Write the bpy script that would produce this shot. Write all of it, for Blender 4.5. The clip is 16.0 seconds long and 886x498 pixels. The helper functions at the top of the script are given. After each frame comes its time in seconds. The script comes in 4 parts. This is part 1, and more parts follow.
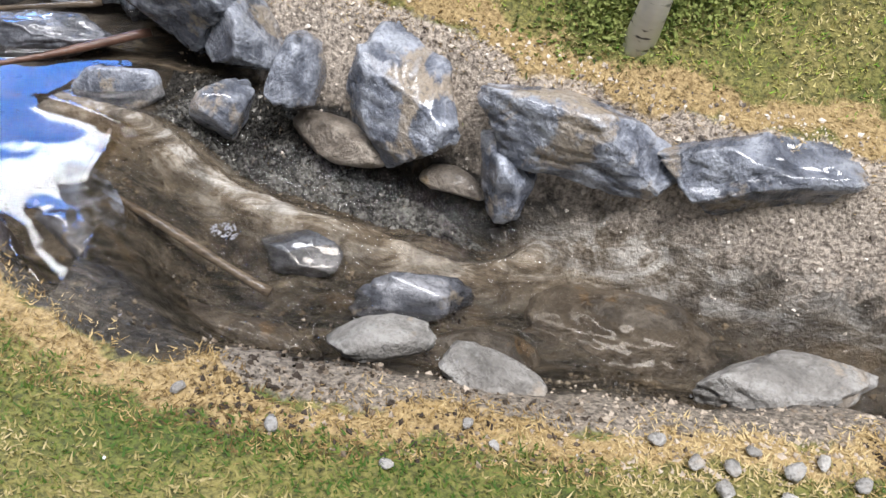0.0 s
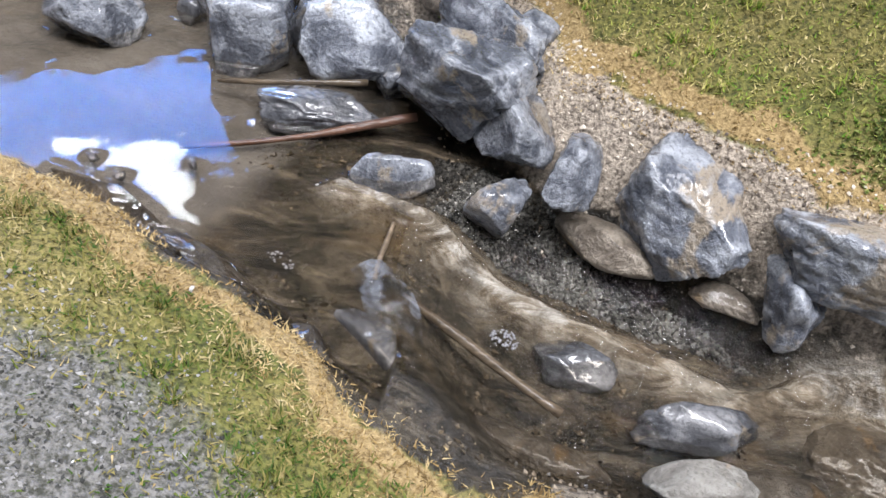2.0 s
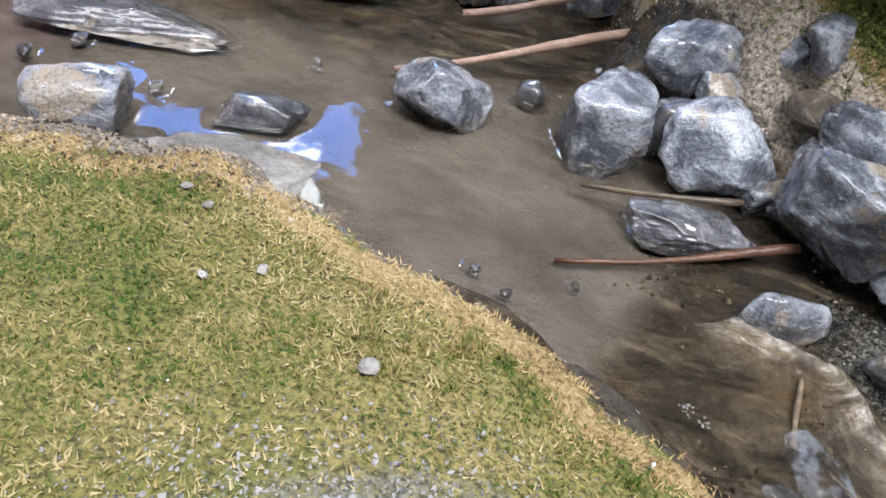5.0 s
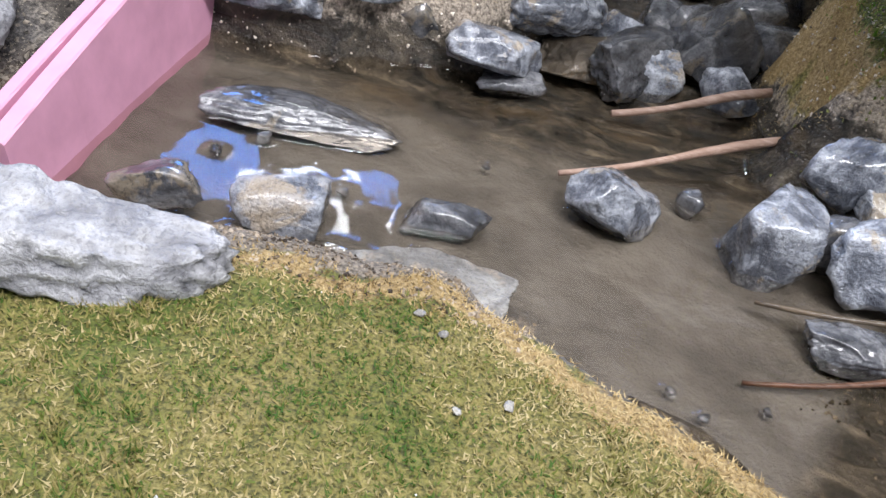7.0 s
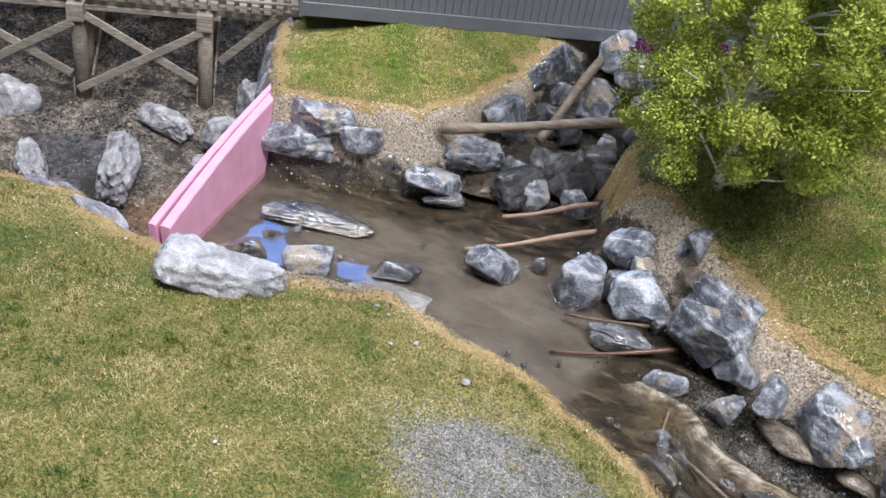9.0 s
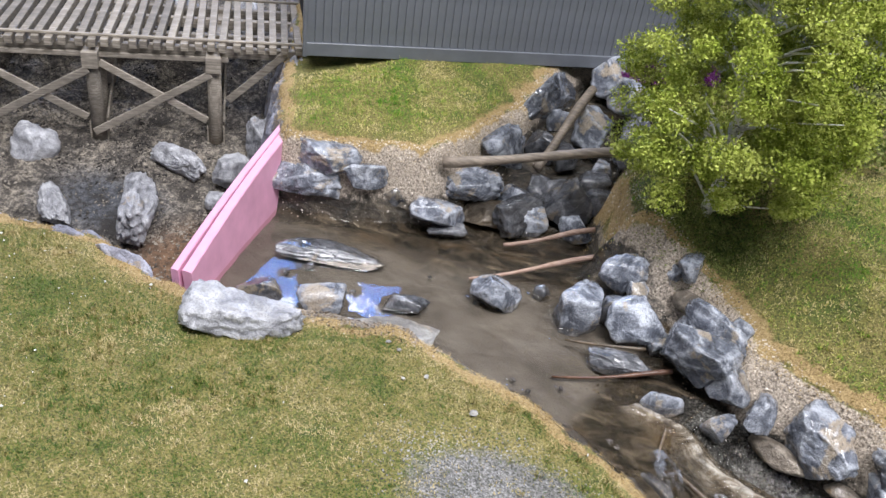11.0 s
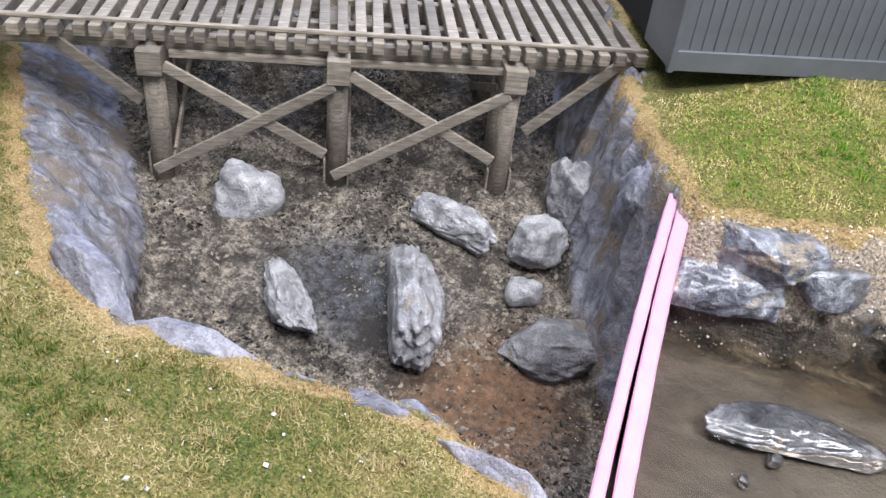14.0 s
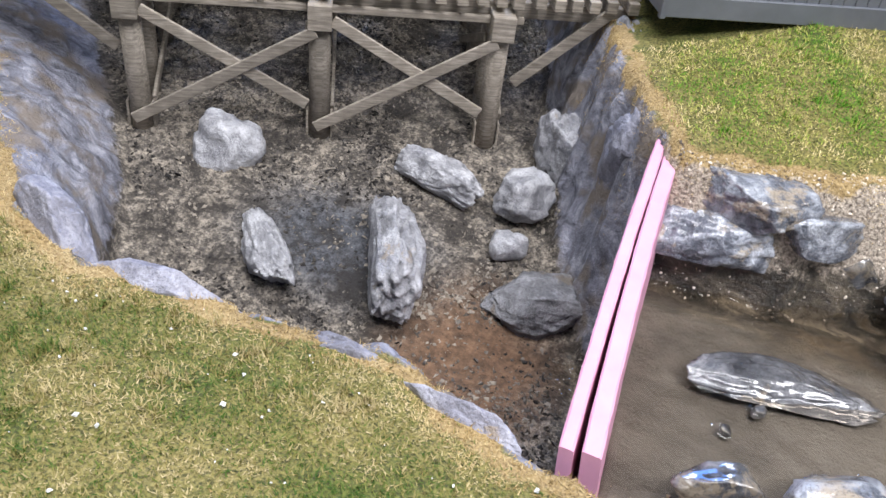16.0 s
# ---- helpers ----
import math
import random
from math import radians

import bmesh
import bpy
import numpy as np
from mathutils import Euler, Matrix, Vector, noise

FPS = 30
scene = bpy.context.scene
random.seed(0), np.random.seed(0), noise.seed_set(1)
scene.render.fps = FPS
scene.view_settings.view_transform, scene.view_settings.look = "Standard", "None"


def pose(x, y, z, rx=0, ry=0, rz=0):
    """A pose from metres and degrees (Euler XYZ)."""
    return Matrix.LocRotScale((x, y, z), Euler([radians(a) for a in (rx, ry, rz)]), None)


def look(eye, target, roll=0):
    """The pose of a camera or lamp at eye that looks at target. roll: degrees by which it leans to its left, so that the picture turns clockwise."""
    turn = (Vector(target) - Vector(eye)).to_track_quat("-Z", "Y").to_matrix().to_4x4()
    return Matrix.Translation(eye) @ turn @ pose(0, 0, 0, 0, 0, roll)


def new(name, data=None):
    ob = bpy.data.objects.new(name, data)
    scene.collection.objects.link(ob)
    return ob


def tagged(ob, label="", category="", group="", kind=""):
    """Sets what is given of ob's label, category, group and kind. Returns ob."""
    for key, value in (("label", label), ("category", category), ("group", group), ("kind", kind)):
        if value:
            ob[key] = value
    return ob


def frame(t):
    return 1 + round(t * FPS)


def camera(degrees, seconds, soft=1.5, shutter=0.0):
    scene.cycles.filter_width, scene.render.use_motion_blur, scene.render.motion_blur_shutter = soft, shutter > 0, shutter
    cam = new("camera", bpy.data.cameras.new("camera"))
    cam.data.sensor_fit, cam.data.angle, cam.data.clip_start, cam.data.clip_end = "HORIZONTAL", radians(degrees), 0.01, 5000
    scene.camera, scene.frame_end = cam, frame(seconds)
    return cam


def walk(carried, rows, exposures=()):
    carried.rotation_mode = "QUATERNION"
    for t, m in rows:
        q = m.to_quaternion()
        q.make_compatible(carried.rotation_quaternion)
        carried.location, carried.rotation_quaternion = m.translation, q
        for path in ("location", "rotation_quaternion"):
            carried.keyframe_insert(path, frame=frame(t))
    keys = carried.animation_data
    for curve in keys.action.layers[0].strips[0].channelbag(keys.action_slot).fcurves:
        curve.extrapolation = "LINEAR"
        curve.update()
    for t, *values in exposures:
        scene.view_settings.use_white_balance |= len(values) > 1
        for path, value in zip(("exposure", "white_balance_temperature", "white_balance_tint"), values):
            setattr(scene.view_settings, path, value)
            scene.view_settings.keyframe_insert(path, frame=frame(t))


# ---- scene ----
cam = camera(56.0, 16.0)
PATH = [
    (0, (0.007, 0.007, 0.317), (0.14, 1.464, -1.046), 8.1),
    (0.5, (-0.009, 0.01, 0.317), (0.081, 1.486, -1.03), 8.2),
    (1, (-0.027, 0.014, 0.315), (0.039, 1.502, -1.019), 9.1),
    (1.5, (-0.042, 0.02, 0.317), (-0.004, 1.512, -1.015), 9.8),
    (2, (-0.056, 0.024, 0.322), (-0.036, 1.514, -1.013), 10.3),
    (2.5, (-0.07, 0.024, 0.326), (-0.081, 1.517, -1.005), 10.5),
    (3, (-0.08, 0.028, 0.326), (-0.115, 1.515, -1.01), 10.7),
    (3.5, (-0.09, 0.036, 0.318), (-0.146, 1.522, -1.019), 10.8),
    (4, (-0.103, 0.041, 0.319), (-0.179, 1.531, -1.012), 11.4),
    (4.5, (-0.12, 0.044, 0.317), (-0.262, 1.528, -1.017), 11.0),
    (4.7, (-0.127, 0.043, 0.319), (-0.312, 1.517, -1.02), 10.4),
    (6.8, (-0.181, 0.039, 0.333), (-0.426, 1.532, -0.975), 11.9),
    (7, (-0.187, 0.037, 0.339), (-0.443, 1.532, -0.965), 11.8),
    (7.5, (-0.189, 0.029, 0.354), (-0.472, 1.546, -0.918), 11.7),
    (8, (-0.159, -0.022, 0.413), (-0.465, 1.566, -0.764), 11.5),
    (8.5, (-0.139, -0.095, 0.437), (-0.476, 1.536, -0.67), 11.4),
    (8.7, (-0.124, -0.121, 0.439), (-0.474, 1.526, -0.64), 10.8),
    (10.8, (-0.115, -0.157, 0.462), (-0.471, 1.506, -0.592), 9.0),
    (11, (-0.121, -0.147, 0.471), (-0.484, 1.501, -0.602), 8.1),
    (11.5, (-0.138, -0.147, 0.468), (-0.496, 1.494, -0.618), 7.7),
    (12, (-0.161, -0.137, 0.471), (-0.553, 1.483, -0.633), 6.3),
    (12.5, (-0.228, -0.097, 0.477), (-0.656, 1.497, -0.652), 6.7),
    (13, (-0.271, -0.042, 0.464), (-0.749, 1.529, -0.677), 6.0),
    (13.5, (-0.312, -0.002, 0.422), (-0.818, 1.555, -0.726), 5.9),
    (14, (-0.34, 0.013, 0.394), (-0.851, 1.57, -0.751), 6.8),
    (14.5, (-0.346, 0.021, 0.378), (-0.867, 1.569, -0.777), 7.1),
    (15, (-0.343, 0.023, 0.376), (-0.865, 1.56, -0.793), 7.2),
    (15.5, (-0.341, 0.021, 0.376), (-0.851, 1.552, -0.805), 7.5),
    (16, (-0.329, 0.019, 0.379), (-0.838, 1.544, -0.81), 7.1),
]
walk(cam, [(t, look(eye, target, roll)) for t, eye, target, roll in PATH], ((0, 0.0), (8.7, -0.05), (12, 0.0), (13.5, 0.12), (16, 0.12)))

from mathutils.bvhtree import BVHTree

# ---- room light ----
world = bpy.data.worlds.new("world")
scene.world = world
world.use_nodes = True
world.node_tree.nodes["Background"].inputs[0].default_value = (0.9, 0.95, 1.0, 1)
world.node_tree.nodes["Background"].inputs[1].default_value = 0.12


def lamp(name, place, target, sx, sy, watts, colour):
    d = bpy.data.lights.new(name, "AREA")
    d.shape, d.size, d.size_y, d.energy, d.color = "RECTANGLE", sx, sy, watts, colour
    ob = new(name, d)
    ob.matrix_world = look(place, target)
    return ob


CEIL = 1.9
lamp("ceiling_panel_light", (-0.6, 0.1, CEIL - 0.02), (-0.6, 0.1, 0), 1.2, 0.5, 26, (0.945, 0.945, 1.0))
lamp("ceiling_panel_light", (0.6, -0.4, CEIL - 0.02), (0.6, -0.4, 0), 1.2, 0.5, 57, (0.945, 0.945, 1.0))
lamp("tube_light", (-0.94, 1.80, 1.63), (-0.25, 0.2, 0.2), 0.36, 0.28, 10, (0.9, 0.96, 1.0))
lamp("blue_window_light", (-1.04, 1.90, 1.40), (-0.25, 0.2, 0.2), 0.66, 0.40, 14, (0.08, 0.3, 1.0))


# ---- materials ----
def mat(name):
    m = bpy.data.materials.new(name)
    m.use_nodes = True
    nt = m.node_tree
    return m, nt, nt.nodes["Principled BSDF"]


def node(nt, kind, **kw):
    n = nt.nodes.new(kind)
    for k, v in kw.items():
        n.inputs[k].default_value = v
    return n


def noise_tex(nt, scale, detail=4.0, rough=0.55, vec=None, distort=0.0):
    n = node(nt, "ShaderNodeTexNoise", Scale=scale, Detail=detail, Roughness=rough, Distortion=distort)
    if vec is None:
        c = nt.nodes.new("ShaderNodeTexCoord")
        vec = c.outputs["Object"]
    nt.links.new(vec, n.inputs["Vector"])
    return n.outputs["Fac"]


def ramp(nt, fac, stops):
    r = nt.nodes.new("ShaderNodeValToRGB")
    e = r.color_ramp.elements
    while len(e) < len(stops):
        e.new(0.5)
    for i, (p, c) in enumerate(stops):
        e[i].position, e[i].color = p, (c if len(c) == 4 else (*c, 1))
    nt.links.new(fac, r.inputs[0])
    return r.outputs[0]


def mixc(nt, fac, a, b):
    m = nt.nodes.new("ShaderNodeMix")
    m.data_type = "RGBA"
    for s, v in ((0, fac), (6, a), (7, b)):
        if isinstance(v, (int, float)):
            m.inputs[s].default_value = v
        elif isinstance(v, tuple):
            m.inputs[s].default_value = (*v, 1)
        else:
            nt.links.new(v, m.inputs[s])
    return m.outputs[2]


def maths(nt, op, a, b=0.0, clamp=False):
    m = nt.nodes.new("ShaderNodeMath")
    m.operation, m.use_clamp = op, clamp
    for s, v in ((0, a), (1, b)):
        if isinstance(v, (int, float)):
            m.inputs[s].default_value = v
        else:
            nt.links.new(v, m.inputs[s])
    return m.outputs[0]


def bump(nt, p, fac, strength, dist=0.001):
    b = node(nt, "ShaderNodeBump", Strength=strength, Distance=dist)
    nt.links.new(fac, b.inputs["Height"])
    nt.links.new(b.outputs[0], p.inputs["Normal"])


G3 = lambda v: (v, v, v)


def stone(name, dark, mid, light, stain, stain_amount, rough, scale=1.0, wet=0.0):
    """Layered stone: mottled body, pale scuffed streaks, sandy stain patches."""
    m, nt, p = mat(name)
    c = nt.nodes.new("ShaderNodeTexCoord")
    oi = nt.nodes.new("ShaderNodeObjectInfo")
    mp = nt.nodes.new("ShaderNodeMapping")
    add = nt.nodes.new("ShaderNodeVectorMath")
    add.operation = "MULTIPLY_ADD"
    nt.links.new(oi.outputs["Random"], add.inputs[0])
    add.inputs[1].default_value = (3, 5, 7)
    nt.links.new(c.outputs["Object"], add.inputs[2])
    v = add.outputs[0]
    big = noise_tex(nt, 70 * scale, 6, 0.62, v, 0.8)
    base = ramp(nt, big, [(0.3, dark), (0.5, mid), (0.68, light)])
    streak = noise_tex(nt, 130 * scale, 8, 0.68, v, 1.2)
    base = mixc(nt, ramp(nt, streak, [(0.57, G3(0)), (0.74, G3(0.22 if wet >= 0.9 else 0.55 if wet > 0.5 else 0.75))]), base, light)
    st = noise_tex(nt, 55 * scale, 5, 0.65, v, 0.4)
    base = mixc(nt, ramp(nt, st, [(0.62 - stain_amount, G3(0)), (0.68 - stain_amount, G3(0.85))]), base, stain)
    geo = nt.nodes.new("ShaderNodeNewGeometry")
    worn = maths(nt, "MULTIPLY", ramp(nt, geo.outputs["Pointiness"], [(0.51, G3(0)), (0.56, G3(0.8 if wet < 0.9 else 0.12))]), ramp(nt, noise_tex(nt, 160, 4, 0.6, v), [(0.4, G3(0.1)), (0.6, G3(1))]))
    base = mixc(nt, worn, base, light)
    fine = noise_tex(nt, 900, 3, 0.6, v)
    base = mixc(nt, ramp(nt, fine, [(0.34, G3(0.45)), (0.5, G3(0))]), base, dark)
    base = mixc(nt, ramp(nt, noise_tex(nt, 420, 5, 0.7, v, 0.5), [(0.58, G3(0)), (0.72, G3(0.35))]), base, light)
    val = node(nt, "ShaderNodeHueSaturation", Saturation=1.0, Fac=1.0)
    nt.links.new(maths(nt, "MULTIPLY_ADD", oi.outputs["Random"], 0.5), val.inputs["Value"])
    val.inputs["Value"].links[0].from_node.inputs[2].default_value = 0.75
    nt.links.new(base, val.inputs["Color"])
    nt.links.new(val.outputs[0], p.inputs["Base Color"])
    nt.links.new(maths(nt, "MULTIPLY_ADD", big, 0.25), p.inputs["Roughness"])
    p.inputs["Roughness"].links[0].from_node.inputs[2].default_value = rough
    p.inputs["Coat Weight"].default_value = wet
    p.inputs["Coat Roughness"].default_value = 0.07
    h = maths(nt, "ADD", maths(nt, "MULTIPLY", streak, 1.0), maths(nt, "MULTIPLY", fine, 0.5))
    bump(nt, p, h, 0.35 if wet >= 0.9 else 0.8, 0.0024)
    return m


# SLATE and DARKSLATE light tone: pale scuffs plus wet sheen painted in bluish white.
SLATE = stone("slate", (0.04, 0.044, 0.056), (0.165, 0.18, 0.218), (0.6, 0.63, 0.69), (0.44, 0.36, 0.265), 0.075, 0.16, wet=0.8)
DARKSLATE = stone("dark_wet_slate", (0.028, 0.031, 0.04), (0.14, 0.153, 0.185), (0.6, 0.63, 0.69), (0.4, 0.33, 0.24), 0.06, 0.12, wet=0.85)
DUSTY = stone("dusty_stone", (0.13, 0.12, 0.105), (0.31, 0.29, 0.26), (0.55, 0.53, 0.49), (0.42, 0.35, 0.27), 0.06, 0.5)
WET = stone("wet_slate", (0.02, 0.021, 0.024), (0.085, 0.087, 0.096), (0.27, 0.27, 0.28), (0.2, 0.165, 0.12), 0.035, 0.1, wet=1.0)
PALE = stone("pale_stone", (0.17, 0.17, 0.185), (0.42, 0.42, 0.44), (0.72, 0.72, 0.74), (0.36, 0.32, 0.28), -0.06, 0.55)
GULLY_STONE = stone("gully_stone", (0.1, 0.1, 0.107), (0.27, 0.27, 0.285), (0.5, 0.5, 0.52), (0.27, 0.22, 0.165), 0.01, 0.6)
LEDGE = stone("lavender_plaster", (0.13, 0.13, 0.155), (0.28, 0.28, 0.335), (0.48, 0.48, 0.55), (0.34, 0.28, 0.22), -0.02, 0.6)
BROWN = stone("brown_stone", (0.06, 0.05, 0.038), (0.16, 0.13, 0.1), (0.36, 0.31, 0.25), (0.36, 0.24, 0.11), 0.03, 0.3, wet=0.3)
WETBROWN = stone("wet_brown_stone", (0.018, 0.013, 0.008), (0.062, 0.047, 0.03), (0.17, 0.14, 0.105), (0.16, 0.1, 0.045), 0.03, 0.3, wet=0.35)
CREAM = stone("cream_wet_stone", (0.05, 0.04, 0.028), (0.15, 0.125, 0.095), (0.42, 0.37, 0.3), (0.2, 0.14, 0.08), 0.02, 0.1, wet=0.9)


def wood(name, dark, light, rough=0.75, scale=1.0):
    m, nt, p = mat(name)
    c = nt.nodes.new("ShaderNodeTexCoord")
    mp = nt.nodes.new("ShaderNodeMapping")
    mp.inputs["Scale"].default_value = (0.08, 1, 1)
    nt.links.new(c.outputs["Object"], mp.inputs[0])
    oi = nt.nodes.new("ShaderNodeObjectInfo")
    g = noise_tex(nt, 900 * scale, 5, 0.6, mp.outputs[0])
    s = noise_tex(nt, 90 * scale, 4, 0.6)
    col = ramp(nt, g, [(0.3, dark), (0.7, light)])
    col = mixc(nt, ramp(nt, s, [(0.4, G3(0.5)), (0.65, G3(0))]), col, dark)
    hv = node(nt, "ShaderNodeHueSaturation")
    mm = maths(nt, "MULTIPLY_ADD", oi.outputs["Random"], 0.6)
    mm.node.inputs[2].default_value = 0.7
    nt.links.new(mm, hv.inputs["Value"])
    nt.links.new(col, hv.inputs["Color"])
    nt.links.new(hv.outputs[0], p.inputs["Base Color"])
    p.inputs["Roughness"].default_value = rough
    bump(nt, p, g, 0.5, 0.0005)
    return m


TIMBER = wood("weathered_timber", (0.15, 0.128, 0.1), (0.47, 0.415, 0.345))
TWIG_PALE = wood("peeled_twig", (0.28, 0.17, 0.12), (0.58, 0.42, 0.34), 0.55)
TWIG_RED = wood("wet_red_twig", (0.07, 0.035, 0.022), (0.26, 0.13, 0.08), 0.3)
BARK = wood("grey_bark", (0.1, 0.08, 0.06), (0.33, 0.27, 0.21), 0.6, 0.7)
WETBARK = wood("wet_bark", (0.035, 0.026, 0.018), (0.2, 0.15, 0.1), 0.25, 0.7)


def ground_material():
    m, nt, p = mat("layout_ground")
    c = nt.nodes.new("ShaderNodeTexCoord")
    v = c.outputs["Object"]

    def attr(n):
        a = nt.nodes.new("ShaderNodeAttribute")
        a.attribute_name = n
        return a.outputs["Fac"]

    n1 = noise_tex(nt, 28, 5, 0.6, v)
    n2 = noise_tex(nt, 240, 5, 0.65, v)
    n3 = noise_tex(nt, 800, 4, 0.65, v)
    vor = node(nt, "ShaderNodeTexVoronoi", Scale=420.0)
    nt.links.new(v, vor.inputs["Vector"])
    cell = vor.outputs["Distance"]
    vcol = vor.outputs["Color"]

    def edge(a, lo=0.4, hi=0.6):
        s = maths(nt, "ADD", a, maths(nt, "MULTIPLY", maths(nt, "SUBTRACT", n2, 0.5), 0.9))
        return ramp(nt, s, [(lo, G3(0)), (hi, G3(1))])

    gmix = maths(nt, "ADD", maths(nt, "MULTIPLY", n2, 0.55), maths(nt, "MULTIPLY", n3, 0.45))
    fl = nt.nodes.new("ShaderNodeMapping")
    fl.inputs["Rotation"].default_value = (0, 0, 0.2)
    fl.inputs["Scale"].default_value = (0.5, 1.2, 1)
    nt.links.new(v, fl.inputs[0])
    flow = noise_tex(nt, 95, 8, 0.66, fl.outputs[0], 0.9)
    wetbed = ramp(nt, maths(nt, "ADD", maths(nt, "MULTIPLY", flow, 0.75), maths(nt, "MULTIPLY", gmix, 0.25)), [(0.39, (0.009, 0.008, 0.006)), (0.49, (0.036, 0.03, 0.022)), (0.57, (0.088, 0.073, 0.053)), (0.69, (0.24, 0.2, 0.145))])
    wetbed = mixc(nt, ramp(nt, noise_tex(nt, 40, 4, 0.6, fl.outputs[0]), [(0.56, G3(0)), (0.7, G3(0.5))]), wetbed, (0.15, 0.1, 0.045))
    mv = nt.nodes.new("ShaderNodeMapping")
    mv.inputs["Scale"].default_value = (0.65, 1.3, 1)
    mv.inputs["Rotation"].default_value = (0, 0, 0.35)
    nt.links.new(v, mv.inputs[0])
    mud = ramp(nt, noise_tex(nt, 38, 9, 0.7, mv.outputs[0], 0.5), [(0.32, (0.1, 0.091, 0.08)), (0.48, (0.16, 0.146, 0.128)), (0.6, (0.205, 0.189, 0.168)), (0.72, (0.27, 0.25, 0.226))])
    cream = ramp(nt, noise_tex(nt, 110, 8, 0.7, fl.outputs[0], 1.2), [(0.34, (0.06, 0.043, 0.026)), (0.48, (0.26, 0.215, 0.16)), (0.6, (0.66, 0.61, 0.53))])
    mud = mixc(nt, ramp(nt, noise_tex(nt, 22, 5, 0.62, v, 0.7), [(0.46, G3(0)), (0.62, G3(0.6))]), mud, (0.075, 0.067, 0.058))
    mud = mixc(nt, ramp(nt, n3, [(0.6, G3(0)), (0.72, G3(0.4))]), mud, (0.3, 0.275, 0.24))
    col = mixc(nt, attr("mud"), wetbed, mud)
    col = mixc(nt, maths(nt, "MULTIPLY", attr("cream"), ramp(nt, noise_tex(nt, 75, 6, 0.7, v, 0.8), [(0.4, G3(0.4)), (0.56, G3(0.97))])), col, cream)
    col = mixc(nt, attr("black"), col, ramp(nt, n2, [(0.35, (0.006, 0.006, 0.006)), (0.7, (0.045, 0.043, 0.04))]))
    gully = ramp(nt, gmix, [(0.37, (0.022, 0.018, 0.015)), (0.48, (0.13, 0.113, 0.094)), (0.61, (0.42, 0.365, 0.29))])
    gdark = ramp(nt, gmix, [(0.38, (0.016, 0.017, 0.02)), (0.62, (0.14, 0.145, 0.16))])
    gully = mixc(nt, attr("ash"), gully, gdark)
    clods = ramp(nt, noise_tex(nt, 48, 9, 0.74, v, 0.6), [(0.42, G3(0.85)), (0.54, G3(0))])
    gully = mixc(nt, clods, gully, (0.024, 0.02, 0.017))
    rust = ramp(nt, n2, [(0.3, (0.06, 0.035, 0.02)), (0.7, (0.24, 0.14, 0.08))])
    gully = mixc(nt, attr("rust"), gully, rust)
    col = mixc(nt, edge(attr("gully")), col, gully)
    gravel = mixc(nt, ramp(nt, n3, [(0.35, G3(0)), (0.6, G3(1))]), (0.15, 0.12, 0.095), (0.6, 0.51, 0.41))
    soil = mixc(nt, ramp(nt, n3, [(0.35, G3(0)), (0.6, G3(1))]), (0.07, 0.058, 0.045), (0.32, 0.27, 0.21))
    gravel = mixc(nt, attr("soil"), gravel, soil)
    col = mixc(nt, edge(attr("gravel")), col, gravel)
    face = ramp(nt, noise_tex(nt, 60, 8, 0.7, v, 1.4), [(0.34, (0.07, 0.07, 0.085)), (0.5, (0.23, 0.235, 0.28)), (0.65, (0.44, 0.44, 0.5))])
    face = mixc(nt, ramp(nt, noise_tex(nt, 45, 5, 0.6, v), [(0.47, G3(0)), (0.6, G3(0.85))]), face, (0.21, 0.17, 0.13))
    col = mixc(nt, edge(attr("rock"), 0.35, 0.55), col, face)
    turf = ramp(nt, n1, [(0.35, (0.11, 0.15, 0.025)), (0.5, (0.24, 0.22, 0.06)), (0.65, (0.34, 0.28, 0.1))])
    turf = mixc(nt, ramp(nt, n3, [(0.35, G3(0.9)), (0.6, G3(0))]), turf, (0.035, 0.04, 0.01))
    col = mixc(nt, edge(attr("grass")), col, turf)
    dry = ramp(nt, n3, [(0.3, (0.2, 0.13, 0.05)), (0.65, (0.52, 0.38, 0.18))])
    col = mixc(nt, edge(attr("dry")), col, dry)
    bal = ramp(nt, n3, [(0.38, (0.06, 0.06, 0.045)), (0.62, (0.27, 0.26, 0.245))])
    col = mixc(nt, edge(attr("ballast"), 0.4, 0.75), col, bal)
    nt.links.new(col, p.inputs["Base Color"])
    nt.links.new(mixc(nt, attr("dryness"), (0.12, 0.12, 0.12), (0.85, 0.85, 0.85)), p.inputs["Roughness"])
    h = maths(nt, "ADD", maths(nt, "MULTIPLY", n2, 1.2), maths(nt, "MULTIPLY", n3, 0.8))
    bump(nt, p, h, 0.7, 0.0022)
    return m


GROUND = ground_material()


def blade_material(name, stops, rough=0.7):
    m, nt, p = mat(name)
    g = nt.nodes.new("ShaderNodeNewGeometry")
    c = nt.nodes.new("ShaderNodeTexCoord")
    n1 = noise_tex(nt, 26, 4, 0.6)
    f = maths(nt, "ADD", maths(nt, "MULTIPLY", g.outputs["Random Per Island"], 0.34), maths(nt, "MULTIPLY", n1, 1.15))
    f = maths(nt, "ADD", f, maths(nt, "MULTIPLY", noise_tex(nt, 170, 3, 0.6), 0.7))
    f = maths(nt, "SUBTRACT", f, 0.58)
    nt.links.new(ramp(nt, f, stops), p.inputs["Base Color"])
    p.inputs["Roughness"].default_value = rough
    p.inputs["Specular IOR Level"].default_value = 0.25
    return m


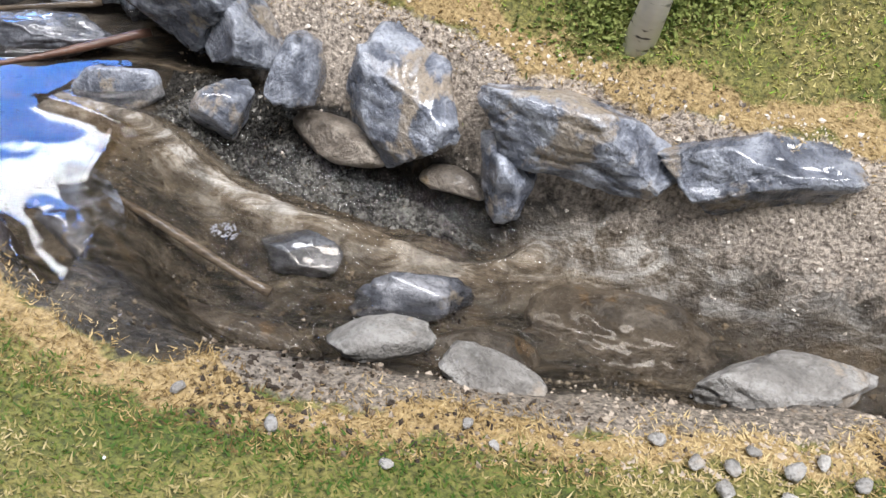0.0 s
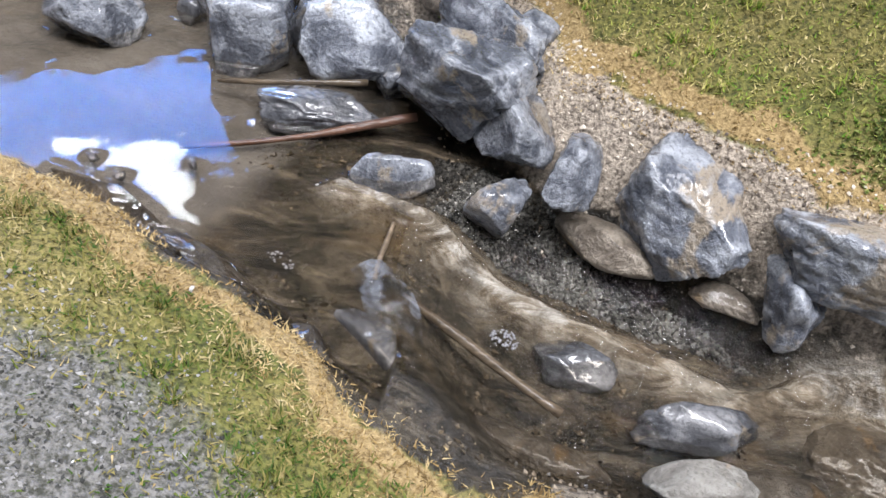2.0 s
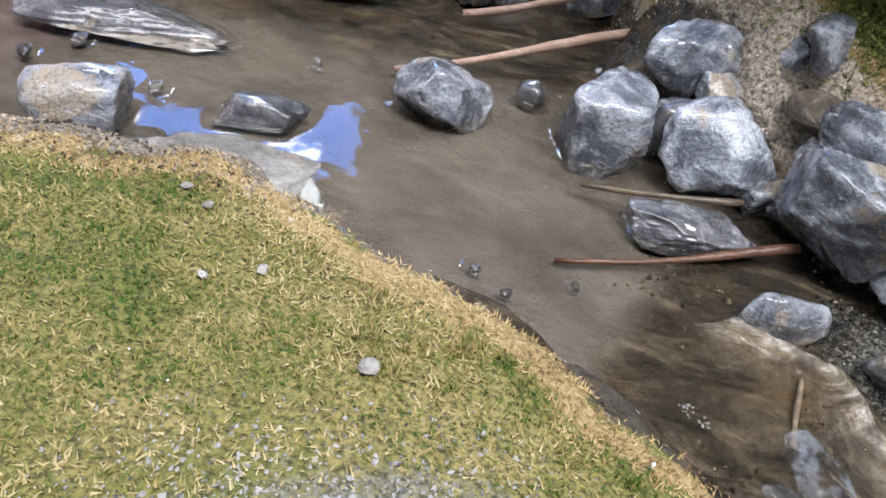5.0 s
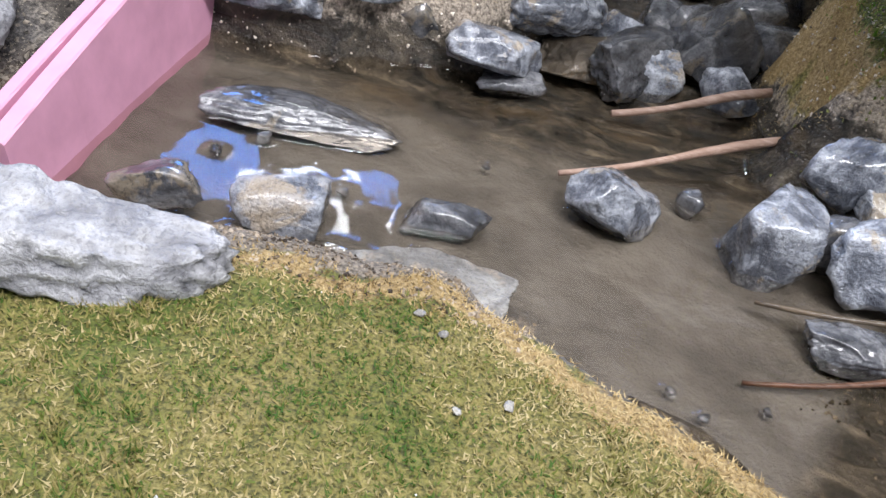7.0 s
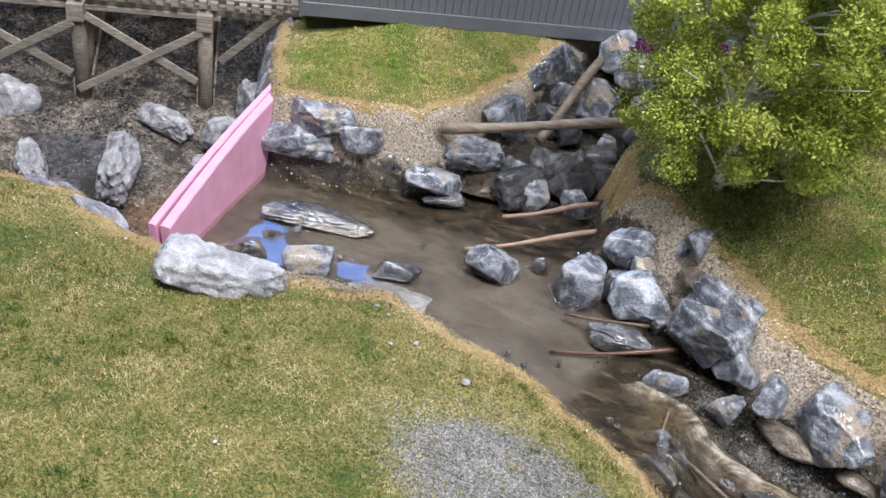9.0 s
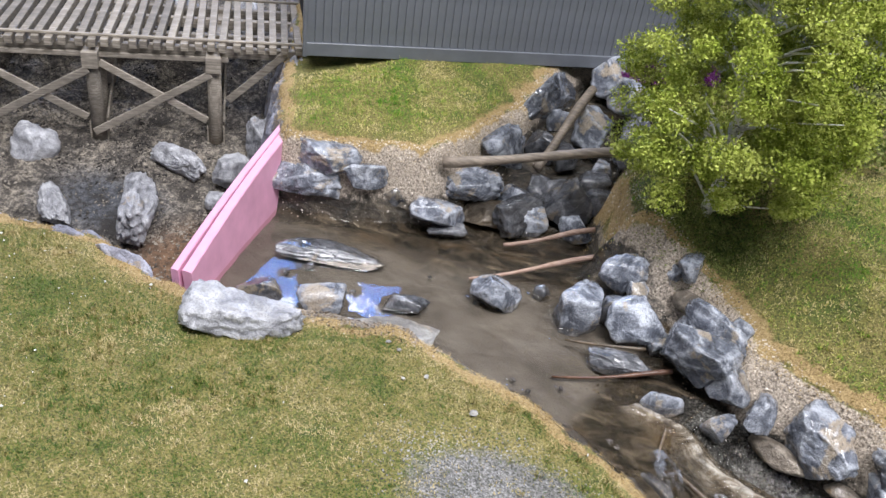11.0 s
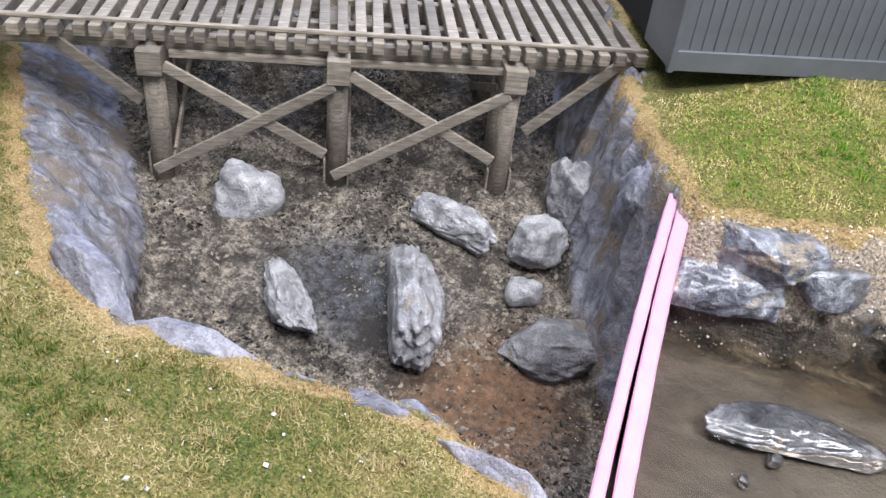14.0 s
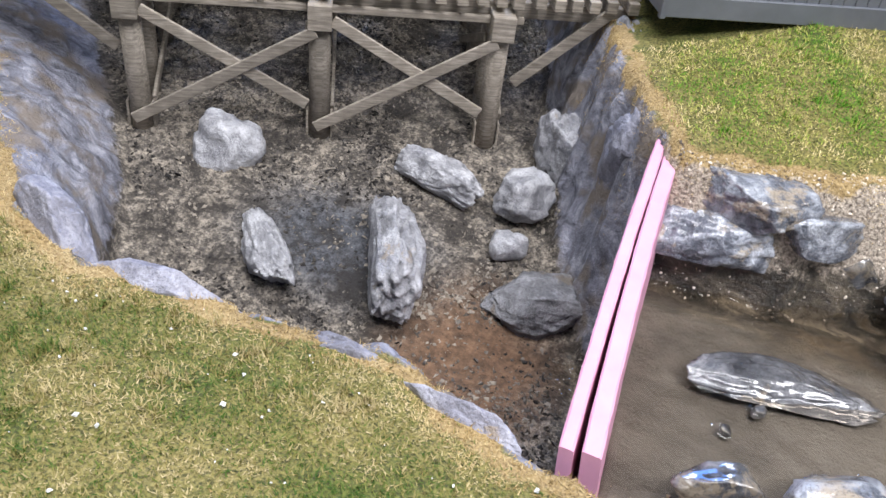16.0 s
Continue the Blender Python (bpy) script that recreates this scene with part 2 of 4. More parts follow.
# Greener than GRASS, and brightened in the colour to lift the far banks.
BRIGHTGRASS = blade_material("brightened_turf", [(0.33, (0.1, 0.25, 0.018)), (0.43, (0.24, 0.35, 0.045)), (0.52, (0.4, 0.39, 0.095)), (0.62, (0.54, 0.47, 0.18)), (0.74, (0.68, 0.56, 0.3))])
GRASS = blade_material("green_turf", [(0.33, (0.045, 0.095, 0.012)), (0.43, (0.12, 0.15, 0.027)), (0.52, (0.22, 0.192, 0.058)), (0.62, (0.31, 0.255, 0.1)), (0.74, (0.47, 0.385, 0.2))])
DRYGRASS = blade_material("straw_turf", [(0.3, (0.13, 0.08, 0.028)), (0.47, (0.36, 0.245, 0.095)), (0.68, (0.58, 0.45, 0.23))])
LEAF = blade_material("leaf_flock", [(0.3, (0.14, 0.19, 0.016)), (0.46, (0.3, 0.365, 0.045)), (0.7, (0.48, 0.52, 0.125))])
DARKLEAF = blade_material("dark_leaf_flock", [(0.3, (0.05, 0.08, 0.017)), (0.5, (0.16, 0.2, 0.045)), (0.72, (0.32, 0.35, 0.11))])
SAND = blade_material("pale_chips", [(0.36, (0.14, 0.115, 0.095)), (0.45, (0.46, 0.39, 0.315)), (0.64, (0.8, 0.72, 0.62))], 0.85)
CHIPS = blade_material("dark_chips", [(0.3, (0.022, 0.02, 0.019)), (0.48, (0.1, 0.09, 0.08)), (0.72, (0.33, 0.29, 0.235))], 0.8)
SOIL = blade_material("brown_crumbs", [(0.34, (0.05, 0.038, 0.028)), (0.47, (0.2, 0.155, 0.11)), (0.66, (0.5, 0.42, 0.33))], 0.85)
BEDCHIPS = blade_material("wet_brown_chips", [(0.3, (0.01, 0.008, 0.006)), (0.5, (0.055, 0.043, 0.03)), (0.75, (0.2, 0.16, 0.11))], 0.15)
GREYCHIPS = blade_material("grey_chips", [(0.36, (0.06, 0.06, 0.055)), (0.5, (0.19, 0.185, 0.175)), (0.66, (0.38, 0.37, 0.36))], 0.85)
WETCHIPS = blade_material("wet_black_chips", [(0.25, (0.012, 0.012, 0.012)), (0.5, (0.05, 0.05, 0.048)), (0.78, (0.2, 0.2, 0.19))], 0.15)


def plain(name, colour, rough, grain=200, depth=0.25, b=0.3, dist=0.0006):
    m, nt, p = mat(name)
    n = noise_tex(nt, grain, 6, 0.6)
    lo = tuple(x * (1 - depth) for x in colour)
    hi = tuple(min(1, x * (1 + depth)) for x in colour)
    nt.links.new(ramp(nt, n, [(0.3, lo), (0.7, hi)]), p.inputs["Base Color"])
    p.inputs["Roughness"].default_value = rough
    bump(nt, p, noise_tex(nt, grain * 4, 4, 0.6), b, dist)
    return m


FOAM = plain("pink_foam", (0.72, 0.36, 0.5), 0.55, 60, 0.1, 0.25)
GREYPAINT = plain("dark_grey_siding", (0.14, 0.15, 0.17), 0.3, 50, 0.15, 0.2)
GAPBLACK = plain("gap_black", (0.012, 0.012, 0.013), 0.9)
TRIM = plain("corner_trim", (0.3, 0.28, 0.25), 0.6)
PURPLE = plain("purple_foil", (0.13, 0.02, 0.12), 0.2, 300, 0.5, 0.8, 0.002)
TILE = plain("brown_roof_tile", (0.26, 0.155, 0.11), 0.8, 150, 0.25, 0.3)
HUTWALL = plain("white_hut_paint", (0.75, 0.74, 0.71), 0.7)
PLASTER = plain("room_paint", (0.55, 0.56, 0.57), 0.9, 6, 0.08, 0.1)
WHITEBIT = plain("white_speck", (0.8, 0.8, 0.78), 0.7)
BIRCH = None


def birch_material():
    m, nt, p = mat("birch_bark")
    c = nt.nodes.new("ShaderNodeTexCoord")
    mp = nt.nodes.new("ShaderNodeMapping")
    mp.inputs["Scale"].default_value = (0.35, 0.35, 1.6)
    nt.links.new(c.outputs["Object"], mp.inputs[0])
    n = noise_tex(nt, 420, 3, 0.5, mp.outputs[0])
    col = ramp(nt, n, [(0.33, (0.03, 0.028, 0.025)), (0.4, (0.72, 0.7, 0.65)), (0.8, (0.82, 0.8, 0.76))])
    nt.links.new(col, p.inputs["Base Color"])
    p.inputs["Roughness"].default_value = 0.7
    bump(nt, p, n, 0.3, 0.0005)
    return m


BIRCH = birch_material()


def water_material(name, scale, strength, dist, tint, rough=0.02, along=1.0):
    m, nt, p = mat(name)
    nt.nodes.remove(p)
    out = nt.nodes["Material Output"]
    tr = node(nt, "ShaderNodeBsdfTransparent", Color=tint)
    gl = node(nt, "ShaderNodeBsdfGlossy", Roughness=rough)
    fr = node(nt, "ShaderNodeFresnel", IOR=1.33)
    c = nt.nodes.new("ShaderNodeTexCoord")
    mp = nt.nodes.new("ShaderNodeMapping")
    mp.inputs["Rotation"].default_value = (0, 0, 0.2)
    mp.inputs["Scale"].default_value = (along, 1, 1)
    nt.links.new(c.outputs["Object"], mp.inputs[0])
    n = noise_tex(nt, scale, 3, 0.5, mp.outputs[0], 0.6 if along < 1 else 0.0)
    b = node(nt, "ShaderNodeBump", Strength=strength, Distance=dist)
    nt.links.new(n, b.inputs["Height"])
    nt.links.new(b.outputs[0], gl.inputs["Normal"])
    nt.links.new(b.outputs[0], fr.inputs["Normal"])
    mx = nt.nodes.new("ShaderNodeMixShader")
    nt.links.new(fr.outputs[0], mx.inputs[0])
    nt.links.new(tr.outputs[0], mx.inputs[1])
    nt.links.new(gl.outputs[0], mx.inputs[2])
    nt.links.new(mx.outputs[0], out.inputs[0])
    return m


WATER = water_material("brown_water", 120, 0.06, 0.0008, (0.84, 0.78, 0.7, 1))
WHITEWATER = water_material("white_water", 500, 0.5, 0.001, (0.8, 0.8, 0.8, 1), 0.05)
_nt = WHITEWATER.node_tree
_df = node(_nt, "ShaderNodeBsdfDiffuse", Color=(0.26, 0.28, 0.32, 1))
_mx = _nt.nodes.new("ShaderNodeMixShader")
_old = _nt.nodes["Material Output"].inputs[0].links[0].from_socket
_nt.links.new(ramp(_nt, noise_tex(_nt, 220, 4, 0.6), [(0.45, G3(0.02)), (0.64, G3(0.5))]), _mx.inputs[0])
_nt.links.new(_old, _mx.inputs[1])
_nt.links.new(_df.outputs[0], _mx.inputs[2])
_nt.links.new(_mx.outputs[0], _nt.nodes["Material Output"].inputs[0])
STREAM = water_material("running_water", 750, 0.95, 0.0011, (0.88, 0.84, 0.78, 1), 0.04, 0.55)
FROTH = plain("froth", (0.3, 0.3, 0.32), 0.08)


def glow(name, colour, strength):
    m, nt, p = mat(name)
    p.inputs["Base Color"].default_value = (*colour, 1)
    p.inputs["Emission Color"].default_value = (*colour, 1)
    p.inputs["Emission Strength"].default_value = strength
    return m


# ---- helpers for building ----
def link_mesh(name, verts, faces, material, parent=None, smooth=False):
    me = bpy.data.meshes.new(name)
    me.from_pydata([tuple(v) for v in verts], [], faces)
    if smooth:
        me.shade_smooth()
    me.materials.append(material)
    ob = new(name, me)
    if parent:
        ob.parent = parent
    return ob


def part(name, bm, material, parent=None, label="", smooth=False):
    me = bpy.data.meshes.new(name)
    bm.to_mesh(me)
    bm.free()
    if smooth:
        me.shade_smooth()
    me.materials.append(material)
    ob = new(name, me)
    if parent:
        ob.parent = parent
    if label:
        ob["label"] = label
    return ob


def empty(name, m=None):
    ob = new(name)
    ob.empty_display_size = 0.01
    if m is not None:
        ob.matrix_world = m
    return ob


def box(sx, sy, sz, m=None, bevel=0.0, jitter=0.0, seed=0):
    bm = bmesh.new()
    bmesh.ops.create_cube(bm, size=1.0)
    bmesh.ops.scale(bm, vec=(sx, sy, sz), verts=bm.verts)
    if bevel:
        bmesh.ops.bevel(bm, geom=bm.edges[:], offset=bevel, segments=1, affect="EDGES")
    if jitter:
        r = random.Random(seed)
        for v in bm.verts:
            v.co += Vector((r.uniform(-1, 1), r.uniform(-1, 1), r.uniform(-1, 1))) * jitter
    if m is not None:
        bmesh.ops.transform(bm, matrix=m, verts=bm.verts)
    return bm


def beam(a, b, w, h, bevel=0.0004):
    """A squared timber from a to b."""
    a, b = Vector(a), Vector(b)
    d = b - a
    q = d.to_track_quat("X", "Z").to_matrix().to_4x4()
    return box(d.length, w, h, Matrix.Translation((a + b) / 2) @ q, bevel)


def tube(points, radii, seg=10, wobble=0.0, seed=0):
    """A round, slightly uneven stick along points."""
    r = random.Random(seed)
    bm = bmesh.new()
    rings = []
    pts = [Vector(p) for p in points]
    for i, p in enumerate(pts):
        d = (pts[min(i + 1, len(pts) - 1)] - pts[max(i - 1, 0)]).normalized()
        q = d.to_track_quat("Z", "Y")
        ring = []
        for k in range(seg):
            a = 2 * math.pi * k / seg
            rad = radii[i] * (1 + r.uniform(-wobble, wobble))
            ring.append(bm.verts.new(p + q @ Vector((math.cos(a) * rad, math.sin(a) * rad, 0))))
        rings.append(ring)
    for a, b in zip(rings, rings[1:]):
        for k in range(seg):
            bm.faces.new((a[k], a[(k + 1) % seg], b[(k + 1) % seg], b[k]))
    bm.faces.new(rings[0][::-1])
    bm.faces.new(rings[-1])
    return bm


def smooth01(x):
    x = np.clip(x, 0, 1)
    return x * x * (3 - 2 * x)


def signed(px, py, poly):
    """Distance to the outline of a polygon, positive inside."""
    best = np.full(px.shape, 1e9)
    inside = np.zeros(px.shape, bool)
    n = len(poly)
    for i in range(n):
        (ax, ay), (bx, by) = poly[i], poly[(i + 1) % n]
        dx, dy = bx - ax, by - ay
        t = np.clip(((px - ax) * dx + (py - ay) * dy) / (dx * dx + dy * dy), 0, 1)
        best = np.minimum(best, np.hypot(px - ax - t * dx, py - ay - t * dy))
        cross = (ay > py) != (by > py)
        with np.errstate(divide="ignore", invalid="ignore"):
            inside ^= cross & (px < (bx - ax) * (py - ay) / (by - ay + 1e-12) + ax)
    return np.where(inside, best, -best)


def fbm(x, y, scale, octaves=4, seed=0.0):
    """Cheap value noise on arrays, about -1 to 1."""
    out, amp, tot = np.zeros(np.shape(x)), 1.0, 0.0
    for o in range(octaves):
        sx, sy = x * scale + 17.3 * o + seed, y * scale + 9.1 * o - seed
        ix, iy = np.floor(sx), np.floor(sy)
        fx, fy = smooth01(sx - ix), smooth01(sy - iy)

        def hsh(a, b):
            s = np.sin(a * 127.1 + b * 311.7 + o * 13.7) * 43758.5453
            return (s - np.floor(s)) * 2 - 1

        v = (hsh(ix, iy) * (1 - fx) + hsh(ix + 1, iy) * fx) * (1 - fy) + (hsh(ix, iy + 1) * (1 - fx) + hsh(ix + 1, iy + 1) * fx) * fy
        out, tot, amp, scale = out + v * amp, tot + amp, amp * 0.55, scale * 2.1
    return out / tot


# ---- the shape of the land ----
NEAR = [(-1.2, 0.80), (-0.86, 0.50), (-0.72, 0.355), (-0.627, 0.262), (-0.55, 0.195), (-0.508, 0.182), (-0.482, 0.187), (-0.453, 0.187), (-0.428, 0.185), (-0.40, 0.19), (-0.378, 0.183), (-0.346, 0.172), (-0.325, 0.165), (-0.29, 0.172), (-0.262, 0.174), (-0.215, 0.182), (-0.195, 0.18), (-0.162, 0.168), (-0.13, 0.157), (-0.10, 0.146), (-0.083, 0.136), (-0.069, 0.125), (-0.055, 0.117), (-0.033, 0.109), (0.0, 0.104), (0.05, 0.103), (0.11, 0.102), (0.2, 0.09), (0.8, 0.06), (0.8, -0.6), (-1.2, -0.6)]
ISLE = [(-0.60, 0.85), (-0.47, 0.62), (-0.425, 0.52), (-0.392, 0.43), (-0.368, 0.37), (-0.348, 0.325), (-0.334, 0.308), (-0.30, 0.312), (-0.281, 0.322), (-0.246, 0.332), (-0.236, 0.35), (-0.213, 0.423), (-0.18, 0.53), (-0.10, 0.60), (-0.05, 0.75), (-0.2, 1.3), (-0.9, 1.3)]
RIGHT = [(-0.09, 0.57), (-0.086, 0.44), (-0.1, 0.395), (-0.118, 0.357), (-0.107, 0.319), (-0.08, 0.302), (-0.053, 0.295), (-0.036, 0.268), (-0.026, 0.243), (-0.008, 0.226), (0.015, 0.214), (0.035, 0.206), (0.052, 0.196), (0.07, 0.186), (0.085, 0.179), (0.105, 0.173), (0.125, 0.169), (0.2, 0.155), (0.8, 0.13), (0.8, 1.3), (0.0, 1.3), (-0.05, 0.75)]
POOL = 0.182


def dam(x, y):
    """How far past the end of the pool, downstream."""
    return x + 0.066 - 0.55 * np.maximum(0, y - 0.185) + 0.25 * np.minimum(0, y - 0.165)


def water_level(x, y):
    d = dam(x, y)
    return POOL - 0.016 * smooth01(d / 0.03) - 0.05 * np.clip(d - 0.03, 0, 0.12) + 0.006 * smooth01((y - 0.178 + 0.18 * x) / 0.02) * smooth01(d / 0.02)


SHELF = ((-0.083, 0.199), (-0.062, 0.192), (-0.042, 0.1875), (-0.022, 0.181), (0.003, 0.175), (0.026, 0.167), (0.048, 0.172), (0.078, 0.171), (0.116, 0.165), (0.16, 0.159))


def shelf(x, y):
    """1 on the crest of the pale ledge along the stream, 0 away from it."""
    out = np.zeros(np.shape(x))
    for (ax, ay), (bx, by) in zip(SHELF, SHELF[1:]):
        dx, dy = bx - ax, by - ay
        t = np.clip(((x - ax) * dx + (y - ay) * dy) / (dx * dx + dy * dy), 0, 1)
        side = (y - ay - t * dy) * 1.0
        d = np.hypot(x - ax - t * dx, y - ay - t * dy)
        w = np.where(side > 0, 0.005, 0.0075) + 0.003 * (bx > 0.09) - 0.0015 * (bx < -0.03)
        out = np.maximum(out, np.exp(-(d / w) ** 2.2))
    return out


def land(x, y):
    x, y = np.asarray(x, float), np.asarray(y, float)
    wob = 0.004 * fbm(x, y, 60, 3, 1.0)
    sn, si, sr = signed(x, y, NEAR) + wob, signed(x, y, ISLE) + wob, signed(x, y, RIGHT) + wob
    foam_x = -0.335 - 0.11 * (y - 0.23)
    gul = smooth01((foam_x - x) / 0.006 + 0.5) * (si < 0.02)
    n = -0.459 * x + 0.889 * y
    gully_z = 0.133 + 0.235 * np.clip(n - 0.442, -0.02, 0.5) + 0.0025 * fbm(x, y, 45, 4, 2.0)
    creek = 0.24 * np.clip(y - 0.335, 0, 0.3) + 0.004 * fbm(x, y, 70, 3, 5.0) * smooth01((y - 0.33) / 0.03)
    bed = water_level(x, y) - 0.0032 - 0.003 * smooth01(dam(x, y) / 0.03) + creek + 0.0014 * fbm(x, y, 50, 4, 3.0)
    bed = bed + 0.003 * smooth01(dam(x, y) / 0.03) * fbm(x, y, 40, 3, 8.0)
    bed = bed + shelf(x, y) * (0.0062 + 0.002 * fbm(x, y * 2, 70, 3, 31.0))
    low = bed * (1 - gul) + gully_z * gul
    zn = 0.199 + 0.12 * np.clip(sn, 0, 0.2) - 0.016 * smooth01((x + 0.15) / 0.12) + 0.002 * fbm(x, y, 30, 3, 4.0)
    zi = 0.231 + 0.2 * np.clip(si, 0, 0.1) + 0.014 * smooth01((y - 0.43) / 0.06) + 0.0015 * fbm(x, y, 40, 3, 6.0)
    zr = 0.207 + 0.75 * np.clip(sr, 0, 0.05) + 0.08 * np.clip(sr - 0.05, 0, 0.6) + 0.03 * smooth01((-0.045 - x) / 0.05) + 0.002 * fbm(x, y, 30, 3, 7.0)
    wn = np.where(gul > 0.5, 0.02, np.where(x > -0.06, 0.035, 0.013)) + 0.02 * smooth01((x + 0.29) / 0.02) * smooth01((-0.19 - x) / 0.02) + 0.03 * smooth01((-0.53 - x) / 0.06)
    wi = np.where(gul > 0.5, 0.022, 0.019)
    wr = np.where(y > 0.315, 0.022, 0.036 - 0.01 * smooth01((x + 0.03) / 0.04))
    ledge = gul * (0.006 * fbm(x * 1.0, y * 1.0, 38, 3, 21.0) + 0.004 * np.abs(fbm(x, y, 90, 3, 23.0)))
    sn2, si2 = sn + ledge, si + ledge
    z = low
    for s, w, h, e in ((np.minimum(sn2, np.maximum(sn, -0.001)), wn, zn, 0.8), (np.minimum(si2, np.maximum(si, -0.001)), wi, zi, 1.1), (sr, wr, zr, 1.6)):
        z = np.maximum(z, low + (h - low) * smooth01(1 + s / w) ** e)
    return z, sn, si, sr, gul, wn, wi, wr


def bank_edge(y, sr):
    """The creek's right bank is turfed some way down its slope."""
    return sr + 0.011 * smooth01((y - 0.29) / 0.03)


def height(x, y):
    return float(land(np.array([x]), np.array([y]))[0][0])


def axis(lo, a, b, hi, fine, coarse):
    return np.concatenate([np.arange(lo, a, coarse), np.arange(a, b, fine), np.arange(b, hi + coarse, coarse)])


def make_ground():
    xs, ys = axis(-1.2, -0.76, 0.22, 0.8, 0.002, 0.02), axis(-0.6, 0.0, 0.62, 1.3, 0.002, 0.02)
    gx, gy = np.meshgrid(xs, ys)
    x, y = gx.ravel(), gy.ravel()
    z, sn, si, sr, gul, wn, wi, wr = land(x, y)
    w, h = len(xs), len(ys)
    idx = np.arange(w * h).reshape(h, w)
    quads = np.stack([idx[:-1, :-1], idx[:-1, 1:], idx[1:, 1:], idx[1:, :-1]], -1).reshape(-1, 4)
    me = bpy.data.meshes.new("ground")
    me.from_pydata(np.stack([x, y, z], 1).tolist(), [], quads.tolist())
    me.shade_smooth()
    me.materials.append(GROUND)
    s = np.maximum(np.maximum(sn, si), bank_edge(y, sr))
    grass = smooth01(s / 0.012 + 0.5)
    se = s + 0.007 * fbm(x, y, 75, 3, 15.0)
    dry = smooth01(se / 0.008 + 0.6) * smooth01((0.013 - se) / 0.012)
    gravel = smooth01(np.maximum(np.maximum(sr / (0.032 - 0.015 * smooth01((x + 0.03) / 0.04) - 0.016 * smooth01((y - 0.27) / 0.03)), si / 0.014), np.where(x > -0.025, sn / 0.016, np.where(np.abs(x + 0.255) < 0.07, sn / 0.03, -9))) + 1.25) * (1 - gul)
    rock = gul * smooth01((np.maximum(sn / wn, si / wi) + 1.1) * 2.5) * (1 - smooth01(s / 0.004))
    ash = smooth01(1.4 - np.hypot((x + 0.475) / 0.05, (y - 0.30) / 0.035))
    rust = smooth01(1.5 - np.hypot((x + 0.395) / 0.035, (y - 0.265) / 0.045))
    bal = smooth01(1.5 - np.hypot((x + 0.125) / 0.05, (y - 0.085) / 0.035))
    mudm = smooth01((-0.105 - x + 0.35 * (y - 0.2)) / 0.012 + 0.5) * smooth01((0.30 - y) / 0.03)
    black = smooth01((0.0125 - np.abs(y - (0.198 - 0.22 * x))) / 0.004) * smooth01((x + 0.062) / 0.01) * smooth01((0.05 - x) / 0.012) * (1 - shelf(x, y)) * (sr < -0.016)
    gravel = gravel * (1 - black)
    dryness = np.clip(np.maximum(grass + gravel * 0.9, gul), 0, 1)
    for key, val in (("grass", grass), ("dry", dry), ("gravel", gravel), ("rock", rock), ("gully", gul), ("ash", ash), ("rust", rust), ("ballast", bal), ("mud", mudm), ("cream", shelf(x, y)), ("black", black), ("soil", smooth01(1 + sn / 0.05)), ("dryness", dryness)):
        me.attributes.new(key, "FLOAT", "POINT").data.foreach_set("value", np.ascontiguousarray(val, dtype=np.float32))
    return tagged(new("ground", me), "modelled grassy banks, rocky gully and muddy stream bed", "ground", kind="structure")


make_ground()

# ---- room round the layout ----
def room():
    for name, (sx, sy, sz), at in (("floor", (5, 5, 0.05), (-0.2, 0.3, -0.93)), ("ceiling", (5, 5, 0.05), (-0.2, 0.3, CEIL + 0.03)), ("wall_north", (5, 0.1, 2.8), (-0.2, 2.8, 0.45)), ("wall_south", (5, 0.1, 2.8), (-0.2, -2.2, 0.45)), ("wall_east", (0.1, 5.1, 2.8), (2.3, 0.3, 0.45)), ("wall_west", (0.1, 5.1, 2.8), (-2.7, 0.3, 0.45))):
        ob = part(name, box(sx, sy, sz), PLASTER)
        ob.location = at
        tagged(ob, "plain painted room surface", "room", kind="structure")


room()
# ---- rocks ----
SOLIDS = []


